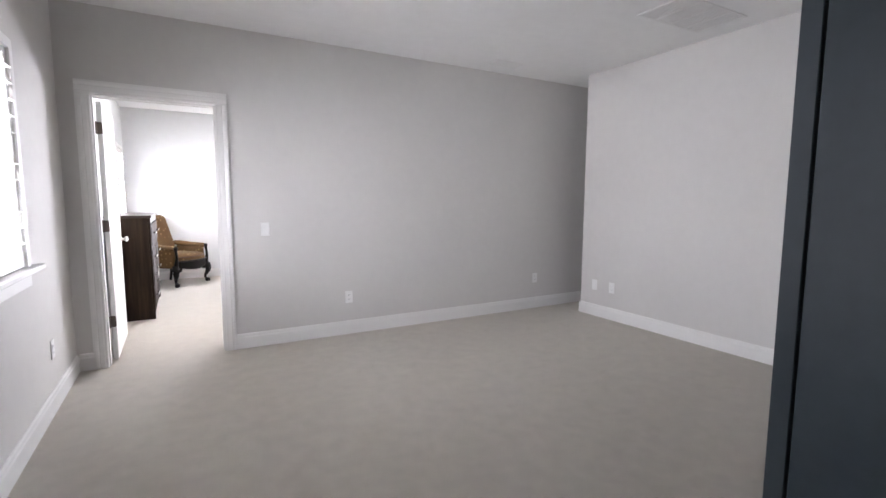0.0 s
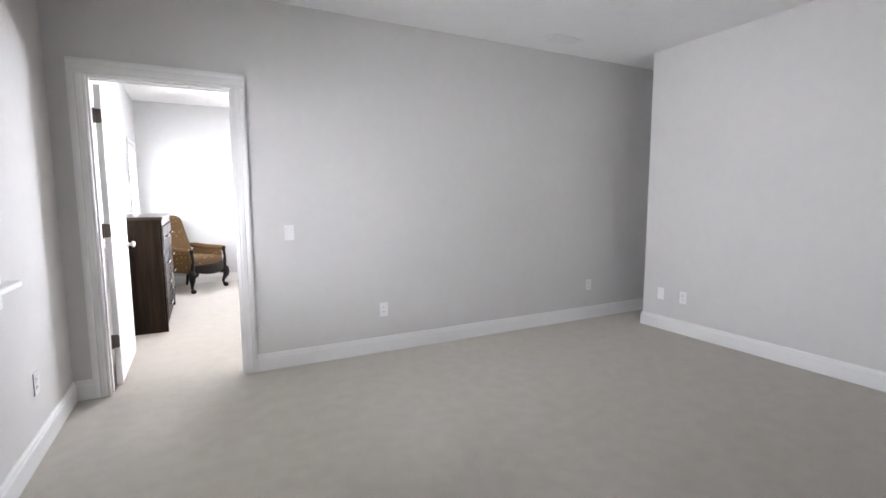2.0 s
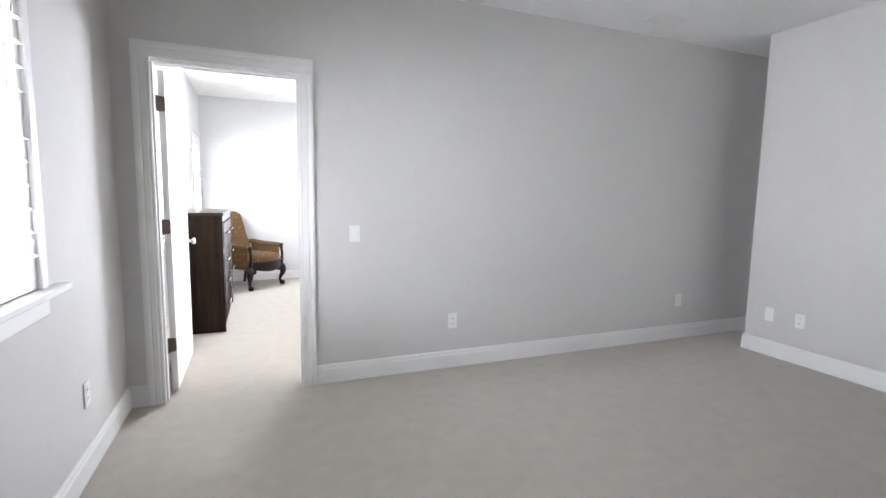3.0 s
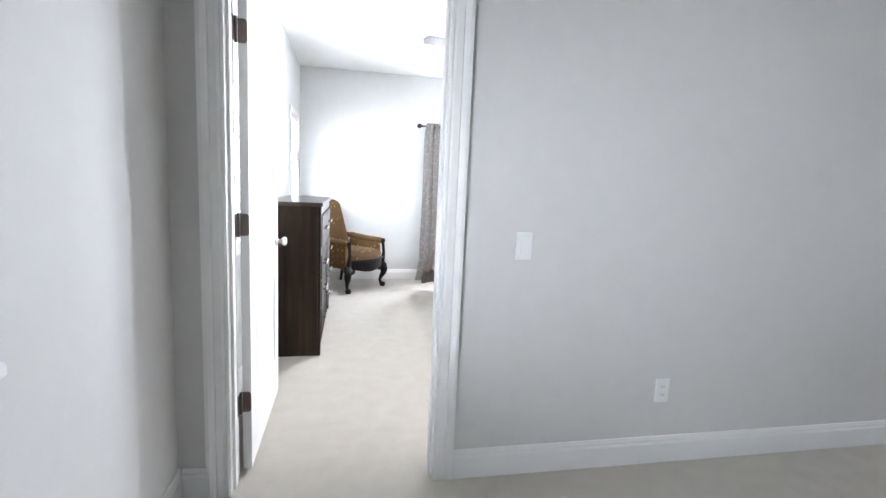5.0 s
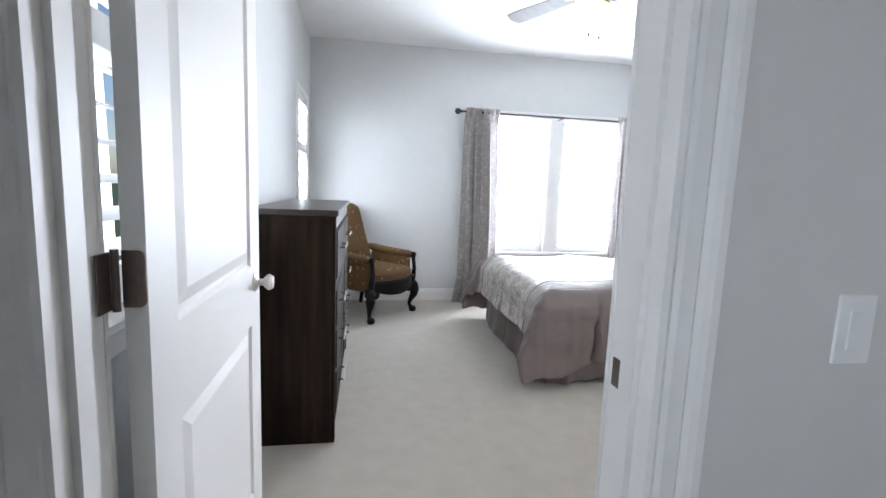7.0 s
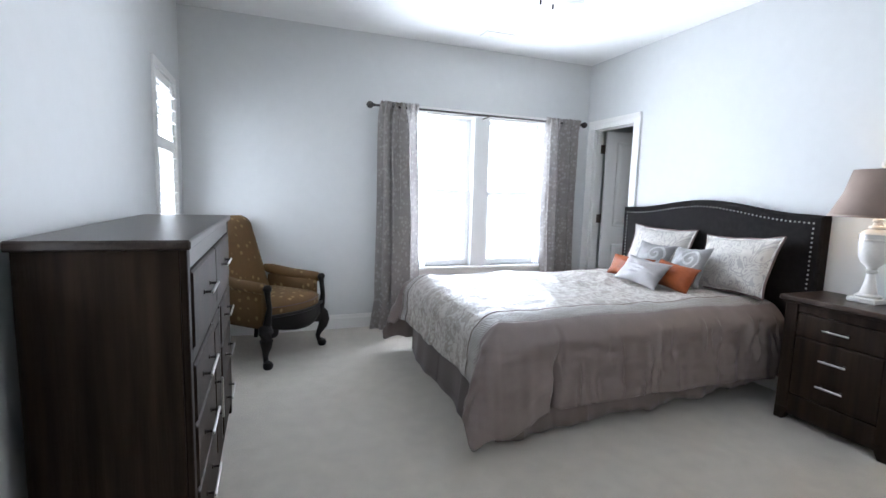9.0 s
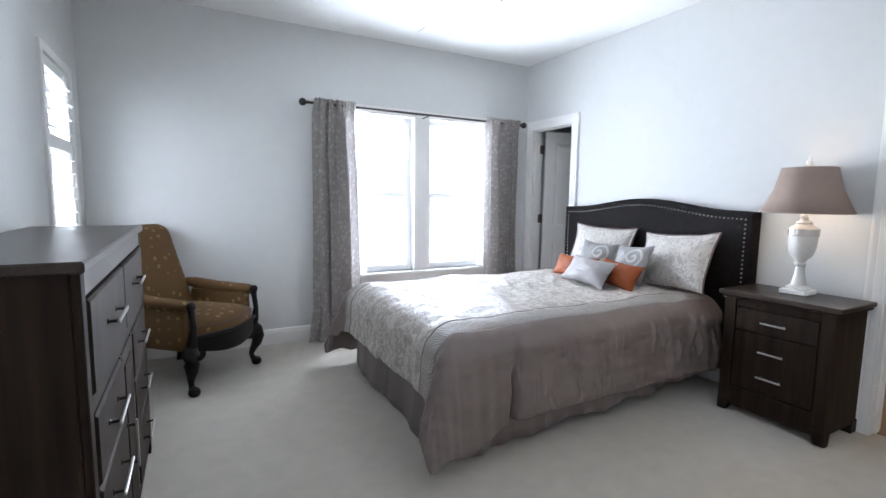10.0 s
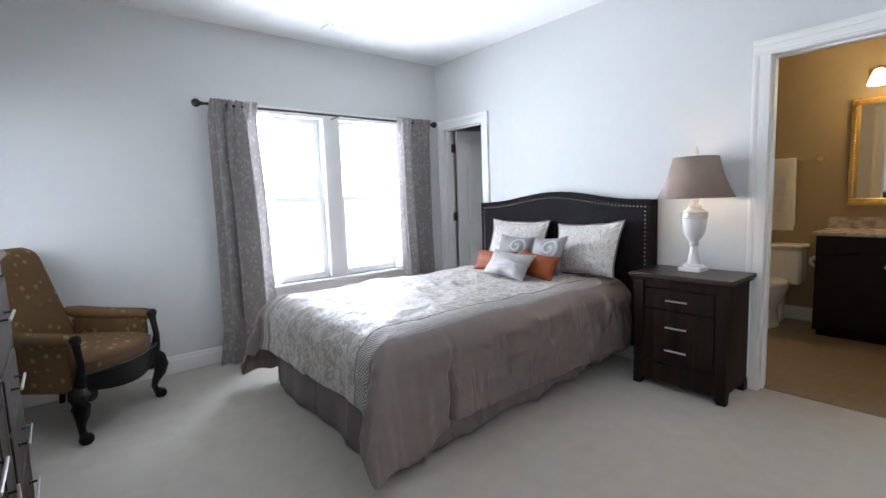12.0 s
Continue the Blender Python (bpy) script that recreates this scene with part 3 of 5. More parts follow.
bw = thing("window_5", 0, YB, 0, 0, "white twin double-hung window over the bed", "window", kind="structure")
part("window_sill", boxes((1.74, 3.34, -0.055, 0.10, 0.532, 0.56), bevel=0.005), M_TRIM, bw)
part("window_apron", boxes((1.78, 3.30, -0.016, 0, 0.445, 0.531), bevel=0.004), M_TRIM, bw)
part("window_casing", boxes((1.775, 1.85, -0.018, 0, 0.561, 2.09), (3.23, 3.305, -0.018, 0, 0.561, 2.09), (1.85, 3.23, -0.018, 0, 2.02, 2.09), (2.455, 2.62, -0.018, 0, 0.561, 2.02), bevel=0.003), M_TRIM, bw)
for a, b in ((1.85, 2.455), (2.62, 3.23)):
    for lo, hi, dy in ((0.56, 1.31, 0.05), (1.27, 2.02, 0.085)):
        part("sash", boxes((a, a + 0.05, dy, dy + 0.03, lo, hi), (b - 0.05, b, dy, dy + 0.03, lo, hi), (a + 0.05, b - 0.05, dy, dy + 0.03, lo, lo + (0.06 if lo < 1 else 0.04)), (a + 0.05, b - 0.05, dy, dy + 0.03, hi - 0.04, hi), bevel=0.003), M_TRIM, bw)
        pane = part("pane", boxes((a + 0.05, b - 0.05, dy + 0.012, dy + 0.016, lo + 0.05, hi - 0.04)), M_GLASS, bw)
        pane.visible_shadow = False
    for dx in (0.12, 0.40):
        part("sash_lift", boxes((a + dx - 0.025, a + dx + 0.025, 0.038, 0.05, 0.60, 0.615), bevel=0.003), M_TRIM, bw)


# ---- plates and vents ----
def plate(name, x, y, z, turn, label, category, slots):
    """A wall plate facing local -y, centred on the origin."""
    p = thing(name, x, y, z, turn, label, category, "wall outlets" if slots == "outlet" else "")
    part("cover_plate", boxes((-0.036, 0.036, -0.006, 0, -0.058, 0.058), bevel=0.002), M_PLATE, p)
    if slots == "switch":
        part("rocker", boxes((-0.016, 0.016, -0.009, -0.005, -0.033, 0.033), bevel=0.0015), M_PLATE, p)
    elif slots == "outlet":
        for dz in (-0.02, 0.02):
            s = part("socket", boxes((-0.016, 0.016, -0.008, -0.005, dz - 0.014, dz + 0.014), bevel=0.001), M_PLATE, p)
            part("slot", boxes((-0.007, -0.005, -0.0085, -0.0078, dz - 0.005, dz + 0.005), (0.005, 0.007, -0.0085, -0.0078, dz - 0.005, dz + 0.005)), M_GROOVE, s)
    else:
        part("jack", boxes((-0.009, 0.009, -0.009, -0.005, -0.009, 0.009), bevel=0.001), M_PLATE, p)
    return p


plate("light_switch", 1.26, YD0, 1.035, 0, "white rocker light switch beside the bedroom door", "light switch", "switch")
plate("wall_outlet", 2.0, YD0, 0.36, 0, "white duplex outlet low on the greige wall", "outlet", "outlet")
plate("wall_outlet", 4.31, YD0, 0.365, 0, "white duplex outlet near the hall corner", "outlet", "outlet")
plate("wall_outlet", 4.66, 4.16, 0.35, -90, "white duplex outlet on the hall side wall", "outlet", "outlet")
plate("cable_plate", 4.66, 4.40, 0.35, -90, "white cable jack plate beside an outlet", "wall plate", "jack")
plate("wall_outlet", XW, 4.33, 0.37, 90, "white duplex outlet under the shuttered window wall", "outlet", "outlet")


def vent(name, x, y, w, d, n, label, turn=0):
    v = thing(name, x, y, H, turn, label, "ceiling vent", "supply vents" if w < 0.5 else "")
    part("frame", boxes((-w / 2, w / 2, -d / 2, -d / 2 + 0.022, -0.008, 0), (-w / 2, w / 2, d / 2 - 0.022, d / 2, -0.008, 0), (-w / 2, -w / 2 + 0.022, -d / 2 + 0.022, d / 2 - 0.022, -0.008, 0), (w / 2 - 0.022, w / 2, -d / 2 + 0.022, d / 2 - 0.022, -0.008, 0), bevel=0.002), M_PLATE, v)
    part("backing", boxes((-w / 2 + 0.022, w / 2 - 0.022, -d / 2 + 0.022, d / 2 - 0.022, -0.002, 0)), M_VENTBACK, v)
    for k in range(n):
        yy = -d / 2 + 0.022 + (k + 0.5) * (d - 0.044) / n
        part("slat", boxes((-w / 2 + 0.022, w / 2 - 0.022, -0.0045, 0.0045, -0.001, 0.001)), M_PLATE, v, at=pose(0, yy, -0.0050, -5, 0, 0))
    return v


v = vent("return_grille", 4.05, 3.0, 0.74, 0.40, 22, "large white slatted return air grille in the ceiling")
for dx in (-0.18, 0.0, 0.18):
    part("rib", boxes((dx - 0.006, dx + 0.006, -0.178, 0.178, -0.010, -0.0065)), M_PLATE, v)
vent("supply_vent", 3.60, 4.70, 0.32, 0.16, 8, "small white ceiling supply vent near the door wall")
vent("supply_vent", 2.46, 8.97, 0.28, 0.14, 7, "small white ceiling supply vent before the bedroom window", 0)


# ---- built-in cabinets by the start ----
def slate_cabinet(name, x0, x1, y0, y1, h, label, top):
    c = thing(name, x0, y1, 0, 0, label, "cabinet")
    D, W = x1 - x0, y1 - y0
    part("body", boxes((0.02, D, -W, 0, 0, h), bevel=0.002), M_SLATE, c)
    for a in (-0.035, -W):
        part("stile", boxes((0, 0.019, a, a + 0.035, 0, h), bevel=0.0015), M_SLATE, c)
    n = 2 if W > 0.6 else 1
    for k in range(n):
        a = -W + 0.039 + k * (W - 0.078) / n
        part("door", boxes((0.0, 0.018, a + 0.002, a + (W - 0.078) / n - 0.002, 0.09, h - 0.03), bevel=0.002), M_SLATE, c)
    if top:
        part("top_moulding", boxes((-0.018, D, -W, 0.018, h - 0.022, h), (-0.03, D, -W, 0.03, h + 0.0005, h + 0.016), bevel=0.004), M_SLATE, c)
        part("counter", boxes((-0.026, D, -W, 0.026, h + 0.0165, h + 0.028), bevel=0.003), M_TOPSTONE, c)
    return c


slate_cabinet("low_cabinet", 2.28, 2.86, 0.62, 1.43, 0.86, "slate blue low cabinet with a brown counter top", True)
slate_cabinet("tall_cabinet", 1.62, 2.10, 0.28, 1.18, 2.25, "tall slate blue storage cabinet beside the low one", False)

# ---- bed ----
def grid_mesh(nu, nv, fn, keep=None):
    """A sheet from fn(u, v); keep(u, v) says which cells to build."""
    bm = bmesh.new()
    vs = {}

    def at(i, j):
        if (i, j) not in vs:
            vs[i, j] = bm.verts.new(fn(i / nu, j / nv))
        return vs[i, j]
    for i in range(nu):
        for j in range(nv):
            if keep is None or keep((i + 0.5) / nu, (j + 0.5) / nv):
                bm.faces.new((at(i, j), at(i + 1, j), at(i + 1, j + 1), at(i, j + 1)))
    return bm


BX0, BX1, BY0, BY1, BTOP = 1.60, 3.68, 7.13, 8.58, 0.64
bed = thing("bed", 2.64, 7.855, 0, 0, "queen bed with a charcoal nailhead headboard, neatly made", "bed")
LB = pose(-2.64, -7.855, 0)


def bedpart(name, bm, mat, parent=None, label="", smooth=False, kind="", solid=0.0):
    bmesh.ops.transform(bm, matrix=LB, verts=bm.verts)
    return part(name, bm, mat, parent or bed, label, smooth, kind, solid=solid)


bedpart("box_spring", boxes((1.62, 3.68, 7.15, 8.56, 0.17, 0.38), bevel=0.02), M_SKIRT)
bedpart("mattress", boxes((BX0 + 0.01, 3.68, BY0 + 0.01, BY1 - 0.01, 0.381, 0.60), bevel=0.04), M_PLAIN)
for lx, ly in ((1.75, 7.3), (1.75, 8.4), (3.5, 7.3), (3.5, 8.4)):
    bedpart("bed_leg", boxes((lx - 0.03, lx + 0.03, ly - 0.03, ly + 0.03, 0, 0.17), bevel=0.005), M_DARKLEG)


def skirt(p0, p1, n, out, z0):
    """A pleated bed skirt from p0 to p1."""
    p0, p1, out = Vector(p0), Vector(p1), Vector(out)

    def fn(u, v):
        p = p0.lerp(p1, u)
        w = math.sin(u * n * 6.283 + 0.8 * math.sin(u * n * 1.7))
        f = 0.018 * math.copysign(abs(w) ** 0.6, w) + 0.009 * math.sin(u * n * 2.3 + 1) + 0.005 * math.sin(u * n * 19.0)
        hem = 0.009 * math.sin(u * n * 6.283 + 1.2) + 0.005 * math.sin(u * n * 15.0)
        return p + out * ((1 - v) * (f + 0.03) + 0.004) + Vector((0, 0, max(0.004, z0(u) + hem) * (1 - v) + 0.38 * v))
    return grid_mesh(260, 8, fn)


bedpart("bed_skirt", skirt((1.62, 7.15, 0), (1.62, 8.56, 0), 1.6, (-1, 0, 0), lambda u: 0.008), M_SKIRT, smooth=True, solid=0.003, label="taupe satin bed skirt at the foot, shade in its colour")
bedpart("bed_skirt", skirt((1.62, 7.15, 0), (3.68, 7.15, 0), 5, (0, -1, 0), lambda u: 0.006 + 0.11 * u), M_TAUPE, smooth=True, solid=0.003, label="taupe satin bed skirt along the side")
bedpart("bed_skirt", skirt((1.62, 8.56, 0), (3.68, 8.56, 0), 7, (0, 1, 0), lambda u: 0.006 + 0.08 * u), M_TAUPE, smooth=True, solid=0.003, label="taupe satin bed skirt along the window side")

# headboard with an arched top
hb = bedpart("headboard", bmesh.new(), M_HEAD, label="charcoal upholstered headboard with an arched top")
HY0, HY1, HX0, HX1 = 6.95, 8.66, 3.715, 3.795


def arch(u):
    """Height of the headboard's top, u from 0 to 1 across."""
    d = abs(u - 0.5)
    if d > 0.42:
        return 1.205 + 0.006 * (0.5 - d) / 0.08
    s = 1 - d / 0.42
    return 1.211 + 0.075 * (3 * s * s - 2 * s ** 3)


def headboard_mesh(x0, x1, ins, low):
    bm = bmesh.new()
    n = 64
    rows = []
    for x, e in ((x0 + 0.012, 0.0), (x0, 0.012), (x1, 0.0)):
        top = []
        for k in range(n + 1):
            u = k / n
            y = HY0 + ins + e + (HY1 - HY0 - 2 * (ins + e)) * u
            top.append((x, y, arch((y - HY0) / (HY1 - HY0)) - ins - e))
        rows.append([bm.verts.new(p) for p in [(x, top[0][1], low)] + top + [(x, top[-1][1], low)]])
    a, f, b = rows
    for p, q in ((f, a), (a, b)):
        for k in range(len(p) - 1):
            bm.faces.new((p[k], p[k + 1], q[k + 1], q[k]))
    for row in (f, b):
        lo = [row[0]] + row[1:-1] + [row[-1]]
        m = len(lo)
        for k in range(m // 2 - 1):
            quad = (lo[k], lo[k + 1], lo[m - 2 - k], lo[m - 1 - k])
            if len(set(quad)) == 4:
                bm.faces.new(quad)
        mid = lo[m // 2 - 1:m - m // 2 + 1]
        if len(mid) >= 3:
            bm.faces.new(mid)
    return bm


bm = headboard_mesh(HX0, HX1, 0.0, 0.13)
bmesh.ops.transform(bm, matrix=LB, verts=bm.verts)
bmesh.ops.recalc_face_normals(bm, faces=bm.faces)
bm.to_mesh(hb.data)
bm.free()
nail = bmesh.new()
bmesh.ops.create_uvsphere(nail, u_segments=8, v_segments=4, radius=0.0066)
nails = []
for k in range(58):
    y = HY0 + 0.050 + (HY1 - HY0 - 0.100) * k / 57
    nails.append((y, arch((y - HY0) / (HY1 - HY0)) - 0.050))
for k in range(1, 20):
    for y in (HY0 + 0.050, HY1 - 0.050):
        nails.append((y, 1.153 - 0.029 * k))
first = part("nail", nail, M_STEEL, hb, at=LB @ pose(HX0 - 0.002, nails[0][0], nails[0][1]))
for y, z in nails[1:]:
    o = new("nail", first.data)
    o.parent, o.matrix_basis = hb, LB @ pose(HX0 - 0.002, y, z)
for y in (HY0 + 0.05, HY1 - 0.05):
    bedpart("headboard_leg", boxes((HX0 + 0.02, HX1 - 0.01, y - 0.035, y + 0.035, 0, 0.131), bevel=0.004), M_DARKLEG)

# the comforter lies on the bed and hangs on three sides
comforter = thing("comforter", 2.64, 7.855, 0, 0, "silver damask comforter with taupe satin borders on the bed", "comforter")
DROP_Y, DROP_X = 0.440, 0.312
W2, L2 = (BY1 - BY0) / 2, BX1 - BX0
YC = (BY0 + BY1) / 2


# hanging creases in the side borders: place along, width, depth, where it starts and how long it is
rc = random.Random(21)
CREASES = []
for k in range(34):
    c = 0.06 + 1.75 * rc.random() ** 1.7
    CREASES.append((c, rc.uniform(0.007, 0.018), rc.uniform(0.009, 0.022) * (1.25 if c < 0.8 else 0.75) * rc.choice((-1, 1)), rc.uniform(0.05, 0.30), rc.uniform(0.10, 0.26)))


def soft(x, y, k, a):
    return a * noise.noise(Vector((x * k, y * k, 3.1)))


def drape(cu, cv):
    """cu: metres across from the middle, cv: metres from the head end towards the foot. A point of the cloth."""
    over_y, over_x = max(0.0, abs(cu) - W2), max(0.0, cv - L2)
    a, c = over_y / DROP_Y, over_x / DROP_X
    if a > 0 and c > 0:
        k = max(a, c) / (a ** 7 + c ** 7) ** (1 / 7)
        over_y, over_x = over_y * k, over_x * k
    sy = 1 if cu > 0 else -1
    tx, ty = min(cv, L2), max(-W2, min(W2, cu))
    x, y = BX1 - tx, YC + ty
    hang = math.hypot(over_x, over_y)
    puff = 0.012 * (1 - min(1, abs(cu) / W2) ** 4) + soft(cu * 1.2, cv, 2.2, 0.018) + soft(cu, cv, 6, 0.012) + soft(cu, cv * 0.7, 15, 0.006)
    ruck = max(0.0, 1 - abs(cv - 0.85) / 0.75) * max(0.0, 1 - abs(cu - 0.05) / 0.6)
    puff += 0.042 * ruck * (0.35 - abs(noise.noise(Vector((cu * 3.0, cv * 6.5 + cu * 2.0, 7.7))))) + 0.018 * ruck * (0.3 - abs(noise.noise(Vector((cu * 8.0, cv * 15.0, 2.2)))))
    if hang == 0:
        edge = min(W2 - abs(cu), L2 - cv)
        r = 0.11
        dip = 0.035 * (1 - edge / r) ** 2 if edge < r else 0
        return Vector((x, y, BTOP + puff - dip))
    th = math.atan2(over_x, over_y)
    corner = math.sin(2 * th)
    wide = max(0.0, corner) ** 0.6
    s = min(hang, 0.09) / 0.09
    if over_x == 0:
        ear = max(0.0, 1 - (L2 - cv) / 0.40)
    else:
        ear = 1.0 if over_y > 0 else max(0.0, 1 - (W2 - abs(cu)) / 0.16)
    ear = ear * ear * (3 - 2 * ear)
    out = 0.055 * math.sin(s * math.pi / 2) + 0.06 * hang + hang * (0.10 * wide + 0.12 * ear * (1 if over_y > 0 else 0.5))
    along = cv if over_y >= over_x else cu
    fold = 0.5 + 0.5 * math.tanh((hang - 0.15) * 10)
    crumple = 0.38 + 0.6 * max(0.0, 1 - cv / 0.75) if over_x == 0 else 0.35
    wob = (0.012 * math.sin(along * 17 + 1.3 * sy) + 0.006 * math.sin(along * 44 + sy) + 0.004 * math.sin(along * 73)) * fold * crumple
    wob += soft(along, sy * 2 + hang * 2, 4, 0.018) * fold + soft(along * 0.6, hang * 2.5, 9, 0.008) * s
    if over_x == 0:
        wob -= 0.050 * math.exp(-((L2 - cv - 0.33 - 0.06 * (0.4 - hang)) / 0.016) ** 2) * fold
        wob += 0.012 * math.exp(-((L2 - cv - 0.38) / 0.03) ** 2) * fold
        for q in (0.45, 0.80, 1.15, 1.50):
            wob -= 0.012 * math.exp(-((cv - q) / 0.030) ** 2 - ((hang - 0.13) / 0.012) ** 2)
        for c0, cw, depth, h0, hl in CREASES:
            d = (cv - c0 - 0.05 * (hang - h0) * sy) / cw
            if abs(d) < 2.5:
                wob += depth * math.exp(-d * d) * max(0.0, 1 - ((hang - h0 - hl / 2) / (hl * 0.75)) ** 2)
    crease = 0.020 * math.sin(4 * th) * hang * corner
    lower = (0.085 * ear * (hang / DROP_Y) * (1 if over_y > 0 else 0.2) + 0.03 * wide * hang) * (1 - 0.65 * wide)
    z = BTOP + puff * (1 - s) - 0.035 - hang * 0.985 - lower
    nx, ny = -math.sin(th), sy * math.cos(th)
    x -= 0.16 * hang * wide 
    return Vector((x + nx * (out + wob) + ny * sy * crease, y + ny * (out + wob) - nx * crease * sy, max(z, 0.012)))


NU, NV = 230, 270
CU, CV = W2 + DROP_Y, L2 + DROP_X
EDGE0, EDGE1 = 0.585, 0.685


def cell(u, v):
    return abs((2 * u - 1) * CU)


def fn(u, v):
    return drape((2 * u - 1) * CU, 0.02 + v * (CV - 0.02))


LC = pose(-2.64, -7.855, 0)


def comfpart(name, bm, mat, label="", solid=0.012):
    bmesh.ops.transform(bm, matrix=LC, verts=bm.verts)
    return part(name, bm, mat, comforter, label, True, solid=solid)


comfpart("centre_panel", grid_mesh(NU, NV, fn, lambda u, v: cell(u, v) < EDGE0), M_PANEL, "silver damask centre panel")
comfpart("trim_band", grid_mesh(NU, NV, fn, lambda u, v: EDGE0 <= cell(u, v) < EDGE1 and u < 0.5), M_BAND, "ribbed cream trim band")
comfpart("trim_band", grid_mesh(NU, NV, fn, lambda u, v: EDGE0 <= cell(u, v) < EDGE1 and u > 0.5), M_BAND, "ribbed cream trim band")
comfpart("side_border", grid_mesh(NU, NV, fn, lambda u, v: cell(u, v) >= EDGE1 and u < 0.5), M_TAUPE, "taupe satin side border")
comfpart("side_border", grid_mesh(NU, NV, fn, lambda u, v: cell(u, v) >= EDGE1 and u > 0.5), M_TAUPE, "taupe satin side border")
for s in (-1, 1):
    for e in (EDGE0,):
        pts = [drape(s * e, cv) + Vector((0, 0, 0.007)) + (Vector((-0.008, 0, -0.006)) if cv > L2 + 0.03 else Vector()) for cv in np.linspace(0.03, CV - 0.003, 90)]
        comfpart("piping", tube(pts, 0.0018, 6), M_PIPE, "brown piping", 0)


# ---- pillows ----
def pillow(name, x, y, z, w, h, t, lean, spin, roll, mat, label, flange=0.0, pipe=None, category="pillow"):
    """A stuffed cushion w wide, h high, standing on its lower edge, facing -x, leaning back."""
    p = thing(name, x, y, z, 0, label, category, "pillows on the bed")
    p.matrix_basis = pose(x, y, z, 0, 0, spin) @ pose(0, 0, 0, 0, lean, 0) @ pose(0, 0, 0, roll, 0, 0)
    n = 28
    bm = bmesh.new()

    def sheet(side):
        rows = []
        for i in range(n + 1):
            row = []
            for j in range(n + 1):
                a, b = 2 * i / n - 1, 2 * j / n - 1
                k = max(0.0, (1 - a * a)) ** 0.55 * max(0.0, (1 - b * b)) ** 0.55
                pin_a, pin_b = a * (1 - 0.095 * (1 - b * b)), b * (1 - 0.125 * (1 - a * a))
                wr = 0.004 * math.sin(9 * a + 4 * b + x * 7) * (1 - k) + (0.014 * noise.noise(Vector((a * 1.7 + x * 3, b * 1.7, y * 5))) + 0.006 * noise.noise(Vector((a * 6, b * 6, y * 5)))) * k
                row.append(bm.verts.new((side * (t / 2 * k + wr * (0.4 if side > 0 else 1)), pin_a * w / 2, h / 2 + pin_b * h / 2)))
            rows.append(row)
        for i in range(n):
            for j in range(n):
                bm.faces.new((rows[i][j], rows[i + 1][j], rows[i + 1][j + 1], rows[i][j + 1]))
        return rows
    front = sheet(-1)
    sheet(1)
    bmesh.ops.remove_doubles(bm, verts=bm.verts, dist=0.0012)
    part("cushion", bm, mat, p, "", True)
    edge = [(a, -1) for a in np.linspace(-1, 1, 20)] + [(1, b) for b in np.linspace(-1, 1, 14)[1:]] + [(a, 1) for a in np.linspace(1, -1, 20)[1:]] + [(-1, b) for b in np.linspace(1, -1, 14)[1:]]
    if flange or pipe:
        ring = [Vector((0, a * (1 - 0.095 * (1 - b * b)) * w / 2, h / 2 + b * (1 - 0.125 * (1 - a * a)) * h / 2)) for a, b in edge]
        if flange:
            bm = bmesh.new()
            c = Vector((0, 0, h / 2))
            ins, outs = [], []
            for r in ring:
                d = (r - c)
                ins.append(bm.verts.new(c + d * 0.985))
                outs.append(bm.verts.new(c + d * (1 + (flange + 0.02 * max(0, d.length / (w * 0.52) - 0.85)) / max(d.length, 0.1)) + Vector((0.006 * math.sin(r.y * 31 + r.z * 17), 0, 0))))
            for k in range(len(ring) - 1):
                bm.faces.new((ins[k], ins[k + 1], outs[k + 1], outs[k]))
            part("flange", bm, mat, p, "", True, solid=0.004)
            ring = [(c + (r - c) * (1 + (flange + 0.02 * max(0, (r - c).length / (w * 0.52) - 0.85)) / max((r - c).length, 0.1)) + Vector((0.006 * math.sin(r.y * 31 + r.z * 17), 0, 0))) for r in ring]
        if pipe:
            part("piping", tube(ring, 0.0065, 6), pipe, p, "brown piping")
    return p


ZP = BTOP + 0.012
pillow("pillow_sham", 3.55, 8.12, ZP, 0.60, 0.41, 0.15, 18, 3, 1, M_SHAM, "cream damask sham with brown piping against the headboard by the window", 0.014, M_PIPE)
pillow("pillow_sham", 3.52, 7.415, ZP, 0.60, 0.41, 0.17, 22, -8, -4, M_SHAM, "cream damask sham with brown piping against the headboard by the nightstand", 0.014, M_PIPE)
pillow("throw_pillow", 3.37, 8.00, ZP, 0.34, 0.31, 0.11, 26, 6, 3, M_SILVER, "silver satin throw pillow with a pale swirl, window side")
pillow("throw_pillow", 3.34, 7.63, ZP, 0.35, 0.32, 0.11, 26, -9, -5, M_SILVER, "silver satin throw pillow with a pale swirl, lamp side")
pillow("bolster_pillow", 3.24, 8.06, ZP, 0.42, 0.185, 0.11, 28, 4, 0, M_ORANGE, "burnt orange silk lumbar pillow, window side")
pillow("bolster_pillow", 3.19, 7.60, ZP, 0.42, 0.20, 0.13, 28, -8, 3, M_ORANGE, "burnt orange silk lumbar pillow, lamp side")
pillow("lumbar_pillow", 3.08, 7.80, ZP, 0.48, 0.225, 0.11, 36, -6, 2, M_PLAIN, "small pale lilac silk pillow in front of the others")


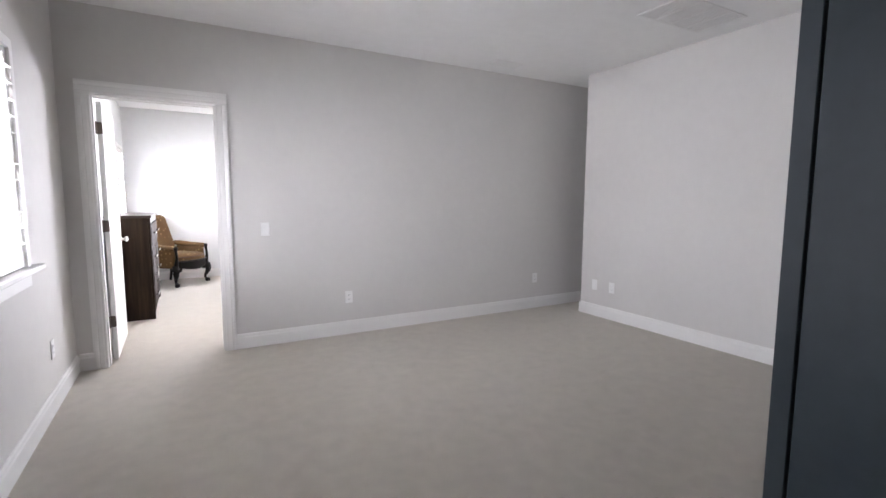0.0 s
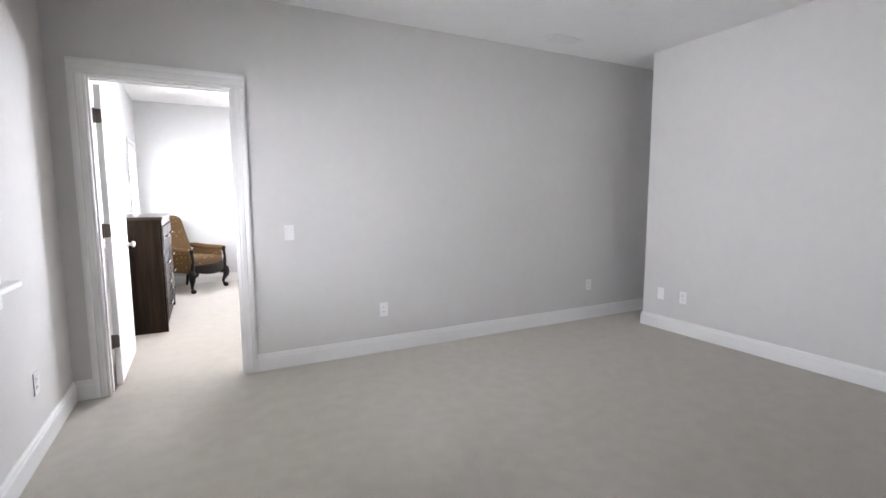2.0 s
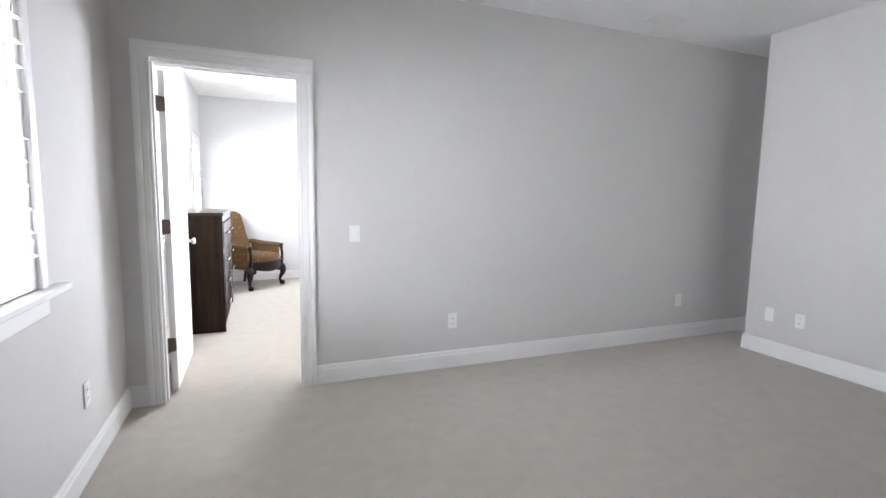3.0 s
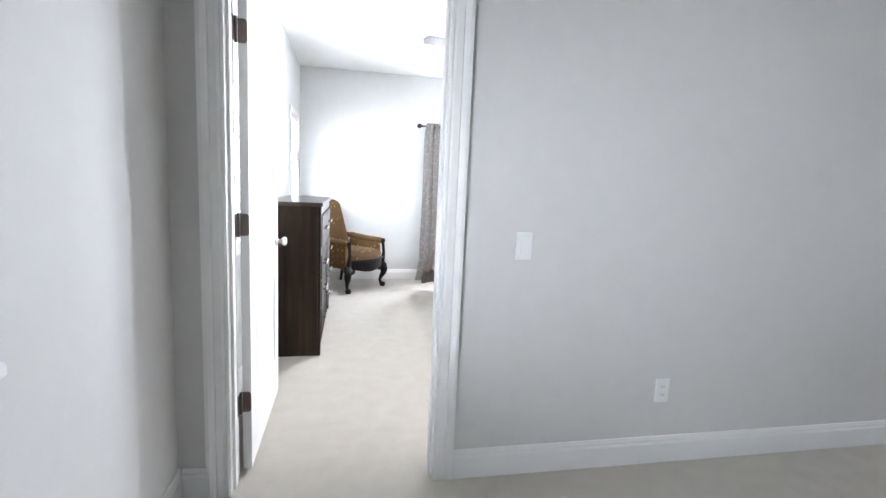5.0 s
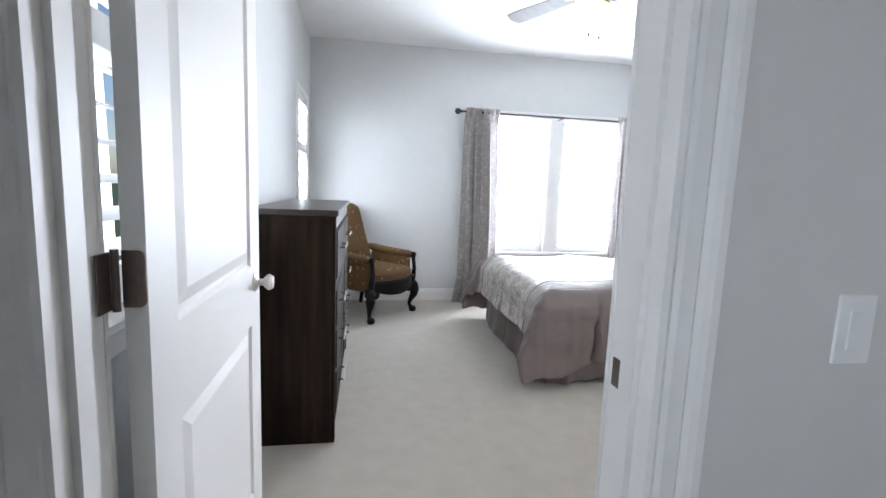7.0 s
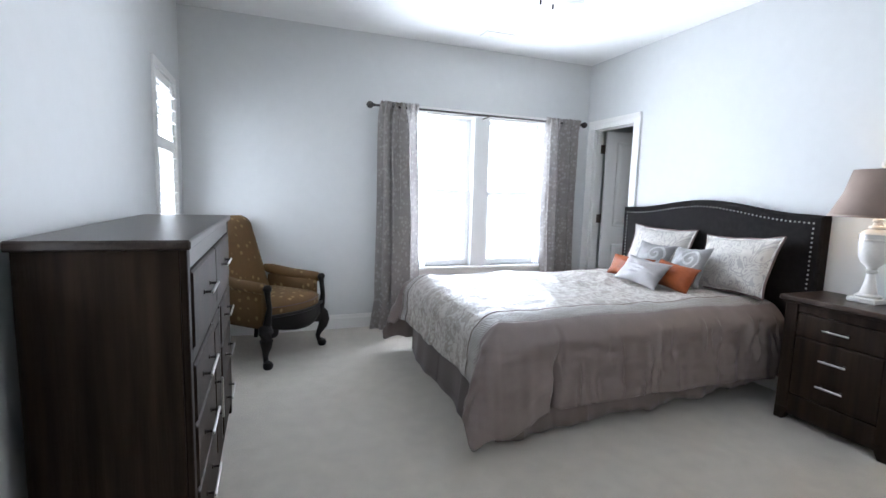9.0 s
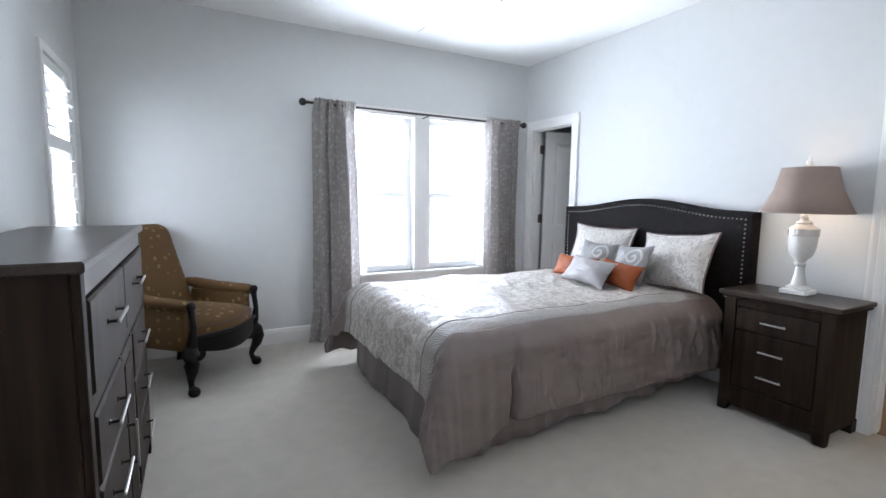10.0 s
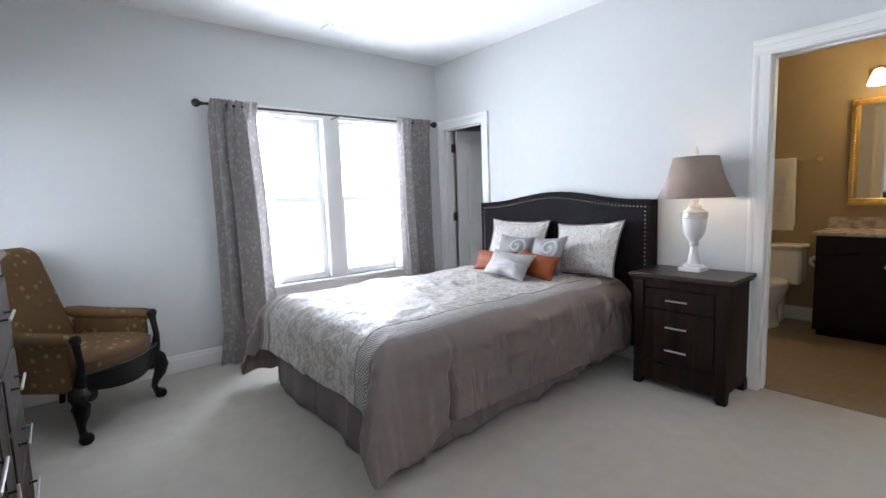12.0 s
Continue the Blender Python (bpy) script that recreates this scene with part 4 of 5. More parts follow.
# ---- nightstand ----
def pull(parent, x, y, z, length, side, vertical=False):
    """A nickel bar on two dark posts, on a face that looks along +x or -x."""
    a, b, out = -length / 2, length / 2, 0.028
    bar = boxes((out - 0.004, out + 0.004, *((-0.005, 0.005, a, b) if vertical else (a, b, -0.005, 0.005))), bevel=0.002)
    p = part("pull", bar, M_STEEL, parent, "brushed nickel bar pull", at=pose(x, y, z, 0, 0, 0 if side > 0 else 180))
    for k in (a + 0.018, b - 0.018):
        q = (0, k) if vertical else (k, 0)
        part("post", tube([(0, *q), (0.003, *q), (0.005, *q), (out - 0.004, *q)], [0.008, 0.008, 0.0045, 0.0045], 10), M_BRONZE, p, smooth=True)


ns = thing("nightstand", 3.60, 6.62, 0, 0, "dark taupe wood nightstand beside the bed, drawers shut", "nightstand")
NX0, NX1, NY0, NY1 = -0.20, 0.18, -0.27, 0.29
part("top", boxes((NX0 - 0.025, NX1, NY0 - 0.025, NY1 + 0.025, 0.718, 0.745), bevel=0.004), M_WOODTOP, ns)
part("top_moulding", boxes((NX0 - 0.012, NX1, NY0 - 0.012, NY1 + 0.012, 0.700, 0.718), bevel=0.003), M_WOOD, ns)
part("body", boxes((NX0 + 0.031, NX1, NY0 + 0.012, NY1 - 0.012, 0.050, 0.700), bevel=0.002), M_WOOD, ns)
for yy in (NY0, NY1 - 0.065):
    bm = bmesh.new()
    box(bm, NX0, NX0 + 0.06, yy, yy + 0.065, 0.0755, 0.700, 0.003)
    part("front_post", bm, M_WOOD, ns)
    outer = yy == NY0
    a, b = (yy, yy + 0.075) if outer else (yy - 0.010, yy + 0.065)
    bm = bmesh.new()
    top = [bm.verts.new(q) for q in ((NX0, a, 0.075), (NX0 + 0.06, a, 0.075), (NX0 + 0.06, b, 0.075), (NX0, b, 0.075))]
    c, d = (yy, yy + 0.045) if outer else (yy + 0.020, yy + 0.065)
    bot = [bm.verts.new(q) for q in ((NX0, c, 0), (NX0 + 0.045, c, 0), (NX0 + 0.045, d, 0), (NX0, d, 0))]
    bm.faces.new(top), bm.faces.new(bot[::-1])
    for k in range(4):
        bm.faces.new((top[k], top[(k + 1) % 4], bot[(k + 1) % 4], bot[k]))
    part("foot", bm, M_WOOD, ns)
    part("back_foot", boxes((NX1 - 0.06, NX1, yy + 0.005, yy + 0.055, 0, 0.075), bevel=0.003), M_WOOD, ns)
part("bottom_rail", boxes((NX0 + 0.006, NX0 + 0.03, NY0 + 0.066, NY1 - 0.066, 0.040, 0.165), bevel=0.003), M_WOOD, ns)
part("top_rail", boxes((NX0 + 0.006, NX0 + 0.03, NY0 + 0.066, NY1 - 0.066, 0.655, 0.699), bevel=0.003), M_WOOD, ns)
dr = part("drawer", boxes((NX0 + 0.004, NX0 + 0.03, NY0 + 0.070, NY1 - 0.070, 0.520, 0.650), bevel=0.004), M_WOOD, ns)
pull(dr, NX0 + 0.004, 0.01, 0.585, 0.13, -1)
dr = part("drawer", boxes((NX0 + 0.004, NX0 + 0.03, NY0 + 0.070, NY1 - 0.070, 0.172, 0.512), bevel=0.004), M_WOOD, ns)
for hz in (0.415, 0.268):
    pull(dr, NX0 + 0.004, 0.01, hz, 0.13, -1)

# ---- table lamp ----
lamp = thing("table_lamp", 3.64, 6.64, 0.745, 0, "antiqued white urn lamp with a taupe shade, lit, on the nightstand", "table lamp")
part("plinth", boxes((-0.068, 0.068, -0.068, 0.068, 0, 0.028), bevel=0.005), M_CERAMIC, lamp)
part("urn", lathe([(0.0, 0.028), (0.058, 0.028), (0.060, 0.040), (0.040, 0.050), (0.033, 0.075), (0.024, 0.120), (0.020, 0.160), (0.026, 0.166), (0.026, 0.176), (0.020, 0.182), (0.030, 0.200), (0.052, 0.222), (0.064, 0.255), (0.069, 0.300), (0.071, 0.345), (0.071, 0.352)], 40, False), M_CERAMIC, lamp, smooth=True)
part("collar", lathe([(0.0725, 0.338), (0.0775, 0.341), (0.0775, 0.349), (0.0755, 0.351), (0.0755, 0.369), (0.0775, 0.371), (0.0775, 0.377), (0.0725, 0.379), (0.0, 0.380)], 40, False), M_STEEL, lamp, "silver collar", True)
part("foot_ring", lathe([(0.0225, 0.160), (0.028, 0.165), (0.028, 0.178), (0.0225, 0.183)], 30, False), M_STEEL, lamp, "silver ring", True)
part("urn_neck", lathe([(0.070, 0.377), (0.062, 0.388), (0.042, 0.398), (0.036, 0.404), (0.040, 0.410), (0.036, 0.418), (0.022, 0.424), (0.018, 0.440), (0.024, 0.446), (0.022, 0.456), (0.014, 0.462), (0.012, 0.50)], 36, False), M_CERAMIC, lamp, smooth=True)
shade = part("shade", lathe([(0.218, 0.470), (0.160, 0.600), (0.130, 0.722)], 56, False), M_SHADE, lamp, smooth=True, solid=0.003)
part("shade_rim", lathe([(0.2185, 0.466), (0.2215, 0.468), (0.2205, 0.478), (0.2165, 0.477)], 56, False), M_SHADE, shade, smooth=True)
part("finial", lathe([(0.0, 0.722), (0.006, 0.724), (0.007, 0.734), (0.018, 0.742), (0.018, 0.760), (0.008, 0.766), (0.010, 0.775), (0.006, 0.785), (0.0, 0.787)], 20, False), M_CERAMIC, lamp, smooth=True)
part("harp", tube([(0, 0, 0.50), (0, 0.045, 0.55), (0, 0.05, 0.62), (0, 0.02, 0.70), (0, 0, 0.722)], 0.003, 6), M_BRASS, lamp)
part("shade_spider", tube([(0, -0.13, 0.716), (0, 0, 0.722), (0, 0.13, 0.716)], 0.0025, 6), M_BRASS, lamp)
part("bulb", lathe([(0.012, 0.50), (0.014, 0.52), (0.028, 0.55), (0.024, 0.575), (0.0, 0.588)], 20, False), M_BULB, lamp, smooth=True).visible_shadow = False

# ---- dresser ----
ds = thing("dresser", 0.14, 7.24, 0, 0, "tall dark taupe wood dresser against the shuttered wall, drawers shut", "dresser")
DX0, DX1, DY0, DY1, DH = -0.195, 0.197, -0.69, 0.66, 1.12
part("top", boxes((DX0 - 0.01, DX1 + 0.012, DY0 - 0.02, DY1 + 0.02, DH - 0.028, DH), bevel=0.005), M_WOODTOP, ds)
part("body", boxes((DX0, DX1 - 0.02, DY0, DY1, 0.0, DH - 0.028), bevel=0.002), M_WOOD, ds)
for a in (DY0, DY1 - 0.045):
    part("side_post", boxes((DX1 - 0.0195, DX1, a, a + 0.045, 0.0, DH - 0.028), bevel=0.003), M_WOOD, ds)
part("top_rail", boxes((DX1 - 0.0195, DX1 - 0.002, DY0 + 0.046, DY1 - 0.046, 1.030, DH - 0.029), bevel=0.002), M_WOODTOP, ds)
part("base_rail", boxes((DX1 - 0.0195, DX1 - 0.002, DY0 + 0.046, DY1 - 0.046, 0.06, 0.115), bevel=0.002), M_WOOD, ds)
part("middle_rail", boxes((DX1 - 0.0195, DX1 - 0.001, DY0 + 0.046, DY1 - 0.046, 0.745, 0.785), bevel=0.002), M_WOOD, ds)


def drawer(y0, y1, z0, z1, length=0.2):
    d = part("drawer", boxes((DX1 - 0.02, DX1 + 0.006, y0, y1, z0, z1), bevel=0.007), M_WOOD, ds)
    pull(d, DX1 + 0.006, (y0 + y1) / 2, (z0 + z1) / 2 + 0.01, length, 1)


for a, b in ((DY0 + 0.050, -0.033), (-0.027, DY1 - 0.050)):
    drawer(a, b, 0.791, 1.022, 0.2)
for a, b in ((DY0 + 0.050, -0.190), (0.125, DY1 - 0.050)):
    for lo, hi in ((0.560, 0.740), (0.350, 0.550), (0.120, 0.340)):
        drawer(a, b, lo, hi, 0.2)
for a in (-0.188, 0.102):
    part("divider", boxes((DX1 - 0.0195, DX1 + 0.0005, a, a + 0.02, 0.116, 0.744), bevel=0.001), M_WOODTOP, ds)
cd = part("door", boxes((DX1 - 0.02, DX1 + 0.001, -0.163, 0.097, 0.120, 0.738), bevel=0.004), M_WOOD, ds)
pull(cd, DX1 + 0.001, -0.135, 0.42, 0.17, 1, True)
part("door_panel", boxes((DX1 + 0.001, DX1 + 0.004, -0.115, 0.05, 0.17, 0.69), bevel=0.002), M_WOOD, cd)

# ---- armchair ----
# local frame: the chair looks along -y, its front feet at x = -0.30 and 0.30, y = -0.30
chair = thing("armchair", 0.520, 8.925, 0, 47, "carved antique armchair with worn golden-brown starred upholstery", "armchair")


def cabriole(x, y, h, s, front=True):
    """A carved leg with a knee and a ball foot; s: outward side."""
    q = -1 if front else 1
    tube_bm = tube([(x, y, h), (x + s * 0.014, y + q * 0.022, h * 0.88), (x + s * 0.024, y + q * 0.034, h * 0.72), (x + s * 0.018, y + q * 0.028, h * 0.56), (x + s * 0.002, y + q * 0.006, h * 0.40), (x - s * 0.006, y - q * 0.006, h * 0.27), (x - s * 0.002, y + q * 0.004, h * 0.17), (x + s * 0.004, y + q * 0.020, 0.040)], [0.044, 0.052, 0.046, 0.036, 0.024, 0.019, 0.020, 0.027], 14)
    leg = part("leg", tube_bm, M_DARKLEG, chair, smooth=True)
    part("ball_foot", lathe([(0.0, 0.0), (0.026, 0.002), (0.036, 0.018), (0.036, 0.034), (0.028, 0.050), (0.0, 0.056)], 18, False), M_DARKLEG, leg, smooth=True, at=pose(x + s * 0.006, y + q * 0.028, 0))
    if front:
        part("knee_scroll", lathe([(0.0, -0.022), (0.034, -0.022), (0.042, -0.012), (0.042, 0.012), (0.034, 0.022), (0.0, 0.022)], 18, False), M_DARKLEG, leg, smooth=True, at=pose(x - s * 0.056, y - 0.020, h - 0.045, 90, 0, 0))


cabriole(-0.30, -0.27, 0.30, -1)
cabriole(0.30, -0.27, 0.30, 1)
for s in (-1, 1):
    part("back_leg", tube([(s * 0.20, 0.27, 0.30), (s * 0.21, 0.29, 0.18), (s * 0.22, 0.33, 0.0)], [0.026, 0.022, 0.018], 10), M_DARKLEG, chair, smooth=True)


def bow(u):
    """The bowed line of the seat's front, u from -1 to 1."""
    return -0.29 - 0.085 * (1 - u * u)


bm = grid_mesh(28, 6, lambda u, v: Vector(((2 * u - 1) * 0.30, bow(2 * u - 1), 0.378 - v * (0.105 + 0.035 * math.cos((2 * u - 1) * 1.57) - 0.02 * (2 * u - 1) ** 2))))
part("front_apron", bm, M_DARKLEG, chair, smooth=True, solid=0.035)
part("seat_lip", tube([Vector((u * 0.30, bow(u) - 0.012, 0.377)) for u in np.linspace(-1, 1, 21)], 0.012, 8), M_DARKLEG, chair, smooth=True)


def seat_fn(z0, z1, puffy):
    n = 26
    bm = bmesh.new()
    rows = []
    for i in range(n + 1):
        u = 2 * i / n - 1
        row = []
        for j in range(n + 1):
            v = j / n
            yf, yb = bow(u * 1.0) - 0.004, 0.20
            k = (1 - abs(u) ** 6) * (1 - abs(2 * v - 1) ** 6)
            row.append((u * 0.268, yf + (yb - yf) * v, k))
        rows.append(row)
    top = [[bm.verts.new((a, b, z1 - 0.035 + 0.035 * k ** 0.5 + puffy * k * math.cos(a * 5) * 0.02)) for a, b, k in row] for row in rows]
    bot = [[bm.verts.new((a, b, z0)) for a, b, k in row] for row in rows]
    for i in range(n):
        for j in range(n):
            bm.faces.new((top[i][j], top[i + 1][j], top[i + 1][j + 1], top[i][j + 1]))
            bm.faces.new((bot[i][j], bot[i][j + 1], bot[i + 1][j + 1], bot[i + 1][j]))
    for i in range(n):
        for a, b in ((0, 0), (n, n)):
            bm.faces.new((top[i][a], top[i + 1][a], bot[i + 1][a], bot[i][a]))
            bm.faces.new((top[a][i], top[a][i + 1], bot[a][i + 1], bot[a][i]))
    return bm


part("seat_deck", boxes((-0.295, 0.295, -0.27, 0.25, 0.27, 0.36), bevel=0.015), M_UPHOL, chair)
part("seat_cushion", seat_fn(0.362, 0.475, 1.0), M_UPHOL, chair, smooth=True)
part("cushion_piping", tube([Vector((u * 0.268, bow(u) - 0.006, 0.436)) for u in np.linspace(-1, 1, 21)], 0.004, 6), M_PIPE, chair)


def back_fn(u, v):
    """Outline of the tall tapering back."""
    half = 0.290 - 0.062 * max(0, v - 0.10) ** 0.9
    if v > 0.88:
        half *= math.sqrt(max(0.0, 1 - ((v - 0.88) / 0.12) ** 2)) * 0.32 + 0.68
    y = 0.16 + 0.20 * v + 0.03 * (1 - v) * 0
    return half, y, 0.36 + v * 0.69


def back_sheet(side):
    def fn(u, v):
        half, y, z = back_fn(u, v)
        a = 2 * u - 1
        k = (1 - abs(a) ** 4) ** 0.5 * (1 - max(0, (v - 0.9) / 0.1) ** 2) ** 0.5
        return Vector((a * half, y + 0.05 + side * 0.055 * k - (0.02 * (1 - a * a) * 0), z))
    return fn


bm = bmesh.new()
for side in (-1, 1):
    f = back_sheet(side)
    g = [[bm.verts.new(f(i / 22, j / 30)) for j in range(31)] for i in range(23)]
    for i in range(22):
        for j in range(30):
            bm.faces.new((g[i][j], g[i + 1][j], g[i + 1][j + 1], g[i][j + 1]))
bmesh.ops.remove_doubles(bm, verts=bm.verts, dist=0.001)
part("backrest", bm, M_UPHOL, chair, smooth=True)
for s in (-1, 1):
    bm = bmesh.new()
    box(bm, s * 0.262, s * 0.315, -0.255, 0.24, 0.285, 0.56, 0.018, 2)
    arm = part("arm_panel", bm, M_UPHOL, chair, smooth=True)
    part("arm_roll", tube([(s * 0.300, -0.275, 0.570), (s * 0.300, -0.25, 0.572), (s * 0.296, 0.0, 0.580), (s * 0.28, 0.20, 0.600), (s * 0.27, 0.27, 0.61)], [0.030, 0.040, 0.042, 0.042, 0.03], 16), M_UPHOL, arm, smooth=True)
    part("arm_post", tube([(s * 0.298, -0.275, 0.27), (s * 0.302, -0.300, 0.36), (s * 0.300, -0.312, 0.44), (s * 0.300, -0.300, 0.52), (s * 0.300, -0.292, 0.575)], [0.032, 0.026, 0.018, 0.019, 0.024], 14), M_DARKLEG, chair, smooth=True)
    part("arm_scroll", lathe([(0.0, -0.020), (0.022, -0.020), (0.028, -0.011), (0.028, 0.011), (0.022, 0.020), (0.010, 0.024), (0.0, 0.024)], 20, False), M_DARKLEG, chair, smooth=True, at=pose(s * 0.300, -0.296, 0.578, 90, 0, 0))


# ---- curtains ----
def curtain(name, x0, x1, bx0, bx1, z1, y, folds, seed, label):
    c = thing(name, (x0 + x1) / 2, y, 0, 0, label, "curtain", "curtains at the bedroom window")
    rnd = random.Random(seed)
    ph = [rnd.uniform(0, 6.28) for _ in range(5)]
    inner = 1 if x0 < 2.5 else -1

    def fn(u, v):
        """u runs from the wall side to the window side where the cloth thins to one layer."""
        t = v ** 0.8
        q = u if inner > 0 else 1 - u
        x = (x0 + (x1 - x0) * u) * (1 - t) + (bx0 + (bx1 - bx0) * u) * t - (x0 + x1) / 2
        x -= inner * 0.05 * max(0.0, 1 - q / 0.35) * max(0.0, v - 0.86) / 0.14
        depth = (0.016 + 0.078 * math.exp(-((q - 0.50) / 0.24) ** 2)) * (0.75 + 0.45 * t)
        phase = folds * 6.283 * (q + 0.055 * math.sin(6.283 * q + ph[1])) + ph[0] + 0.35 * math.sin(v * 2.0 + ph[1])
        w = math.sin(phase)
        w = math.copysign(abs(w) ** 0.75, w) + 0.22 * math.sin(phase * 2.13 + ph[2] + v * 1.2)
        pinch = min(1, v / 0.07)
        yy = depth * w * (0.3 + 0.7 * pinch) + 0.008 * math.sin(v * 6 + u * 7 + ph[3])
        yy += 0.010 * (1 - pinch) * math.sin(u * folds * 22 + ph[4])
        xx = x - (0.009 + 0.36 * depth) * math.sin(2 * phase) * pinch + 0.006 * math.sin(v * 9 + ph[4]) * t
        z = z1 + 0.035 - v * (z1 + 0.030)
        ruffle = 0.007 * math.sin(u * folds * 22 + ph[4]) if v < 0.02 else 0
        return Vector((xx, yy * 0.85 - 0.012 - 0.030 * max(0.0, 1 - v / 0.06), max(0.006, z + ruffle)))
    part("panel", grid_mesh(190, 60, fn), M_CURTAIN, c, smooth=True)
    return c


sheer = thing("sheer_curtain", 2.52, YB - 0.045, 0.575, 0, "white sheer curtain hung flat across the window", "sheer curtain")
part("cloth", grid_mesh(160, 4, lambda u, v: Vector((-0.84 + 1.72 * u, 0.006 * math.sin(u * 96) + 0.004 * math.sin(u * 37), 1.44 * v))), M_SHEER, sheer, smooth=True)
for x0, w in ((-0.84, 0.27), (0.63, 0.24)):
    for k in range(3):
        part("gathered_fold", grid_mesh(60, 4, lambda u, v: Vector((x0 + w * u, -0.014 - 0.012 * k + 0.005 * math.sin(u * 60 + 2 * k), 1.44 * v))), M_VOILE, sheer, smooth=True)
YR = YB - 0.13
curtain("curtain", 1.475, 1.83, 1.47, 1.91, 2.035, YR, 4, 3, "taupe leaf-patterned curtain gathered beside the window, chair side")
curtain("curtain", 3.17, 3.585, 3.22, 3.60, 2.035, YR, 4, 8, "taupe leaf-patterned curtain gathered beside the window, bed side")
rod = thing("curtain_rod", 2.52, YR, 2.035, 0, "dark bronze curtain rod with ball finials over the window", "curtain rod")
part("pole", tube([(-1.08, 0, 0), (1.09, 0, 0)], 0.010, 12), M_BRONZE, rod, smooth=True)
for s, x in ((-1, -1.08), (1, 1.09)):
    part("finial", lathe([(0.0, 0.0), (0.012, 0.002), (0.016, 0.010), (0.010, 0.016), (0.022, 0.024), (0.031, 0.040), (0.031, 0.054), (0.022, 0.070), (0.008, 0.078), (0.0, 0.080)], 20, False), M_BRONZE, rod, smooth=True, at=pose(x, 0, 0, 0, 90 * s, 0))
for x in (-1.0, 0.02, 1.0):
    part("bracket", boxes((x - 0.006, x + 0.006, 0.0, 0.13, -0.018, -0.010), (x - 0.012, x + 0.012, 0.124, 0.13, -0.05, 0.01), (x - 0.006, x + 0.006, -0.012, 0.0, -0.018, -0.009)), M_BRONZE, rod)

# ---- ceiling fan ----
fan = thing("ceiling_fan", 1.74, 7.01, H, 0, "brass ceiling fan with five wooden blades at rest", "ceiling fan")
part("canopy", lathe([(0.0, 0.0), (0.085, 0.0), (0.082, -0.03), (0.05, -0.06), (0.035, -0.09)][::-1], 28, False), M_BRASS, fan, smooth=True)
part("motor", lathe([(0.035, -0.088), (0.075, -0.10), (0.115, -0.13), (0.125, -0.17), (0.125, -0.23), (0.10, -0.262), (0.06, -0.27), (0.055, -0.29), (0.03, -0.305), (0.0, -0.308)][::-1], 36, False), M_BRASS, fan, smooth=True)
M_BLADE = material("dark_fan_blade", (0.17, 0.16, 0.16), 0.45, 0, 20, 0.2, 0.1, 60, (6, 1, 1))
for k in range(5):
    ang = 46 + 72 * k
    at = pose(0, 0, -0.295, 0, 0, ang)
    part("blade_bracket", tube([(0.10, 0, 0), (0.15, 0.012, -0.010), (0.215, 0, 0.0)], [0.008, 0.007, 0.009], 8), M_BRASS, fan, smooth=True, at=at)
    bm = bmesh.new()
    out = [(0.19, -0.045), (0.36, -0.055), (0.58, -0.064), (0.665, -0.060), (0.69, 0.0), (0.665, 0.060), (0.58, 0.064), (0.36, 0.055), (0.19, 0.045)]
    a, b = [[bm.verts.new((x, y, z)) for x, y in out] for z in (-0.003, 0.003)]
    bm.faces.new(a[::-1]), bm.faces.new(b)
    for i in range(len(out)):
        bm.faces.new((a[i], a[(i + 1) % 9], b[(i + 1) % 9], b[i]))
    part("blade", bm, M_BLADE, fan, at=at @ pose(0, 0, 0.0, 12, 0, 0))
for dx, dz in ((-0.03, -0.55), (0.035, -0.56)):
    chain = part("pull_chain", tube([(dx, 0.02, -0.30), (dx, 0.02, dz + 0.02)], 0.0012, 6), M_BRASS, fan)
    part("chain_bob", tube([(dx, 0.02, dz + 0.02), (dx, 0.02, dz)], 0.005, 8), M_BRONZE, chain)

# ---- bathroom ----
van = thing("vanity", 5.55, 5.84, 0.006, 0, "espresso bathroom vanity with a speckled granite top", "vanity")
part("cabinet", boxes((-0.20, 0.295, -0.52, 0.53, 0.05, 0.845), bevel=0.003), M_ESPRESSO, van)
part("toe_kick", boxes((-0.16, 0.295, -0.50, 0.51, 0, 0.05)), M_ESPRESSO, van)
for a, b, ky in ((0.02, 0.51, 0.07), (-0.50, 0.0, -0.05)):
    d = part("door", boxes((-0.218, -0.2, a, b, 0.07, 0.70), bevel=0.004), M_ESPRESSO, van)
    part("door_knob", lathe([(0.006, 0.0), (0.006, 0.012), (0.014, 0.018), (0.013, 0.026), (0.0, 0.030)], 14, False), M_STEEL, d, smooth=True, at=pose(-0.218, ky + 0.02, 0.62, 0, -90, 0))
part("counter", boxes((-0.235, 0.297, -0.54, 0.55, 0.846, 0.878), bevel=0.005), M_GRANITE, van)
part("backsplash", boxes((0.278, 0.297, -0.54, 0.55, 0.879, 0.975), bevel=0.003), M_GRANITE, van)
part("faucet", tube([(0.16, 0.02, 0.878), (0.16, 0.02, 0.98), (0.13, 0.02, 1.02), (0.05, 0.02, 1.0)], 0.011, 10), M_BRASS, van, smooth=True)

toilet = thing("toilet", 5.46, 6.75, 0.006, 0, "white two-piece toilet with the lid shut", "toilet")
part("tank", boxes((0.18, 0.38, -0.22, 0.22, 0.36, 0.690), bevel=0.02), M_PORC, toilet)
part("tank_lid", boxes((0.165, 0.385, -0.235, 0.235, 0.691, 0.727), bevel=0.01), M_PORC, toilet)


def oval(z, a, b, cx):
    return [(cx + a * math.cos(t), b * math.sin(t), z) for t in (6.2832 * k / 30 for k in range(30))]


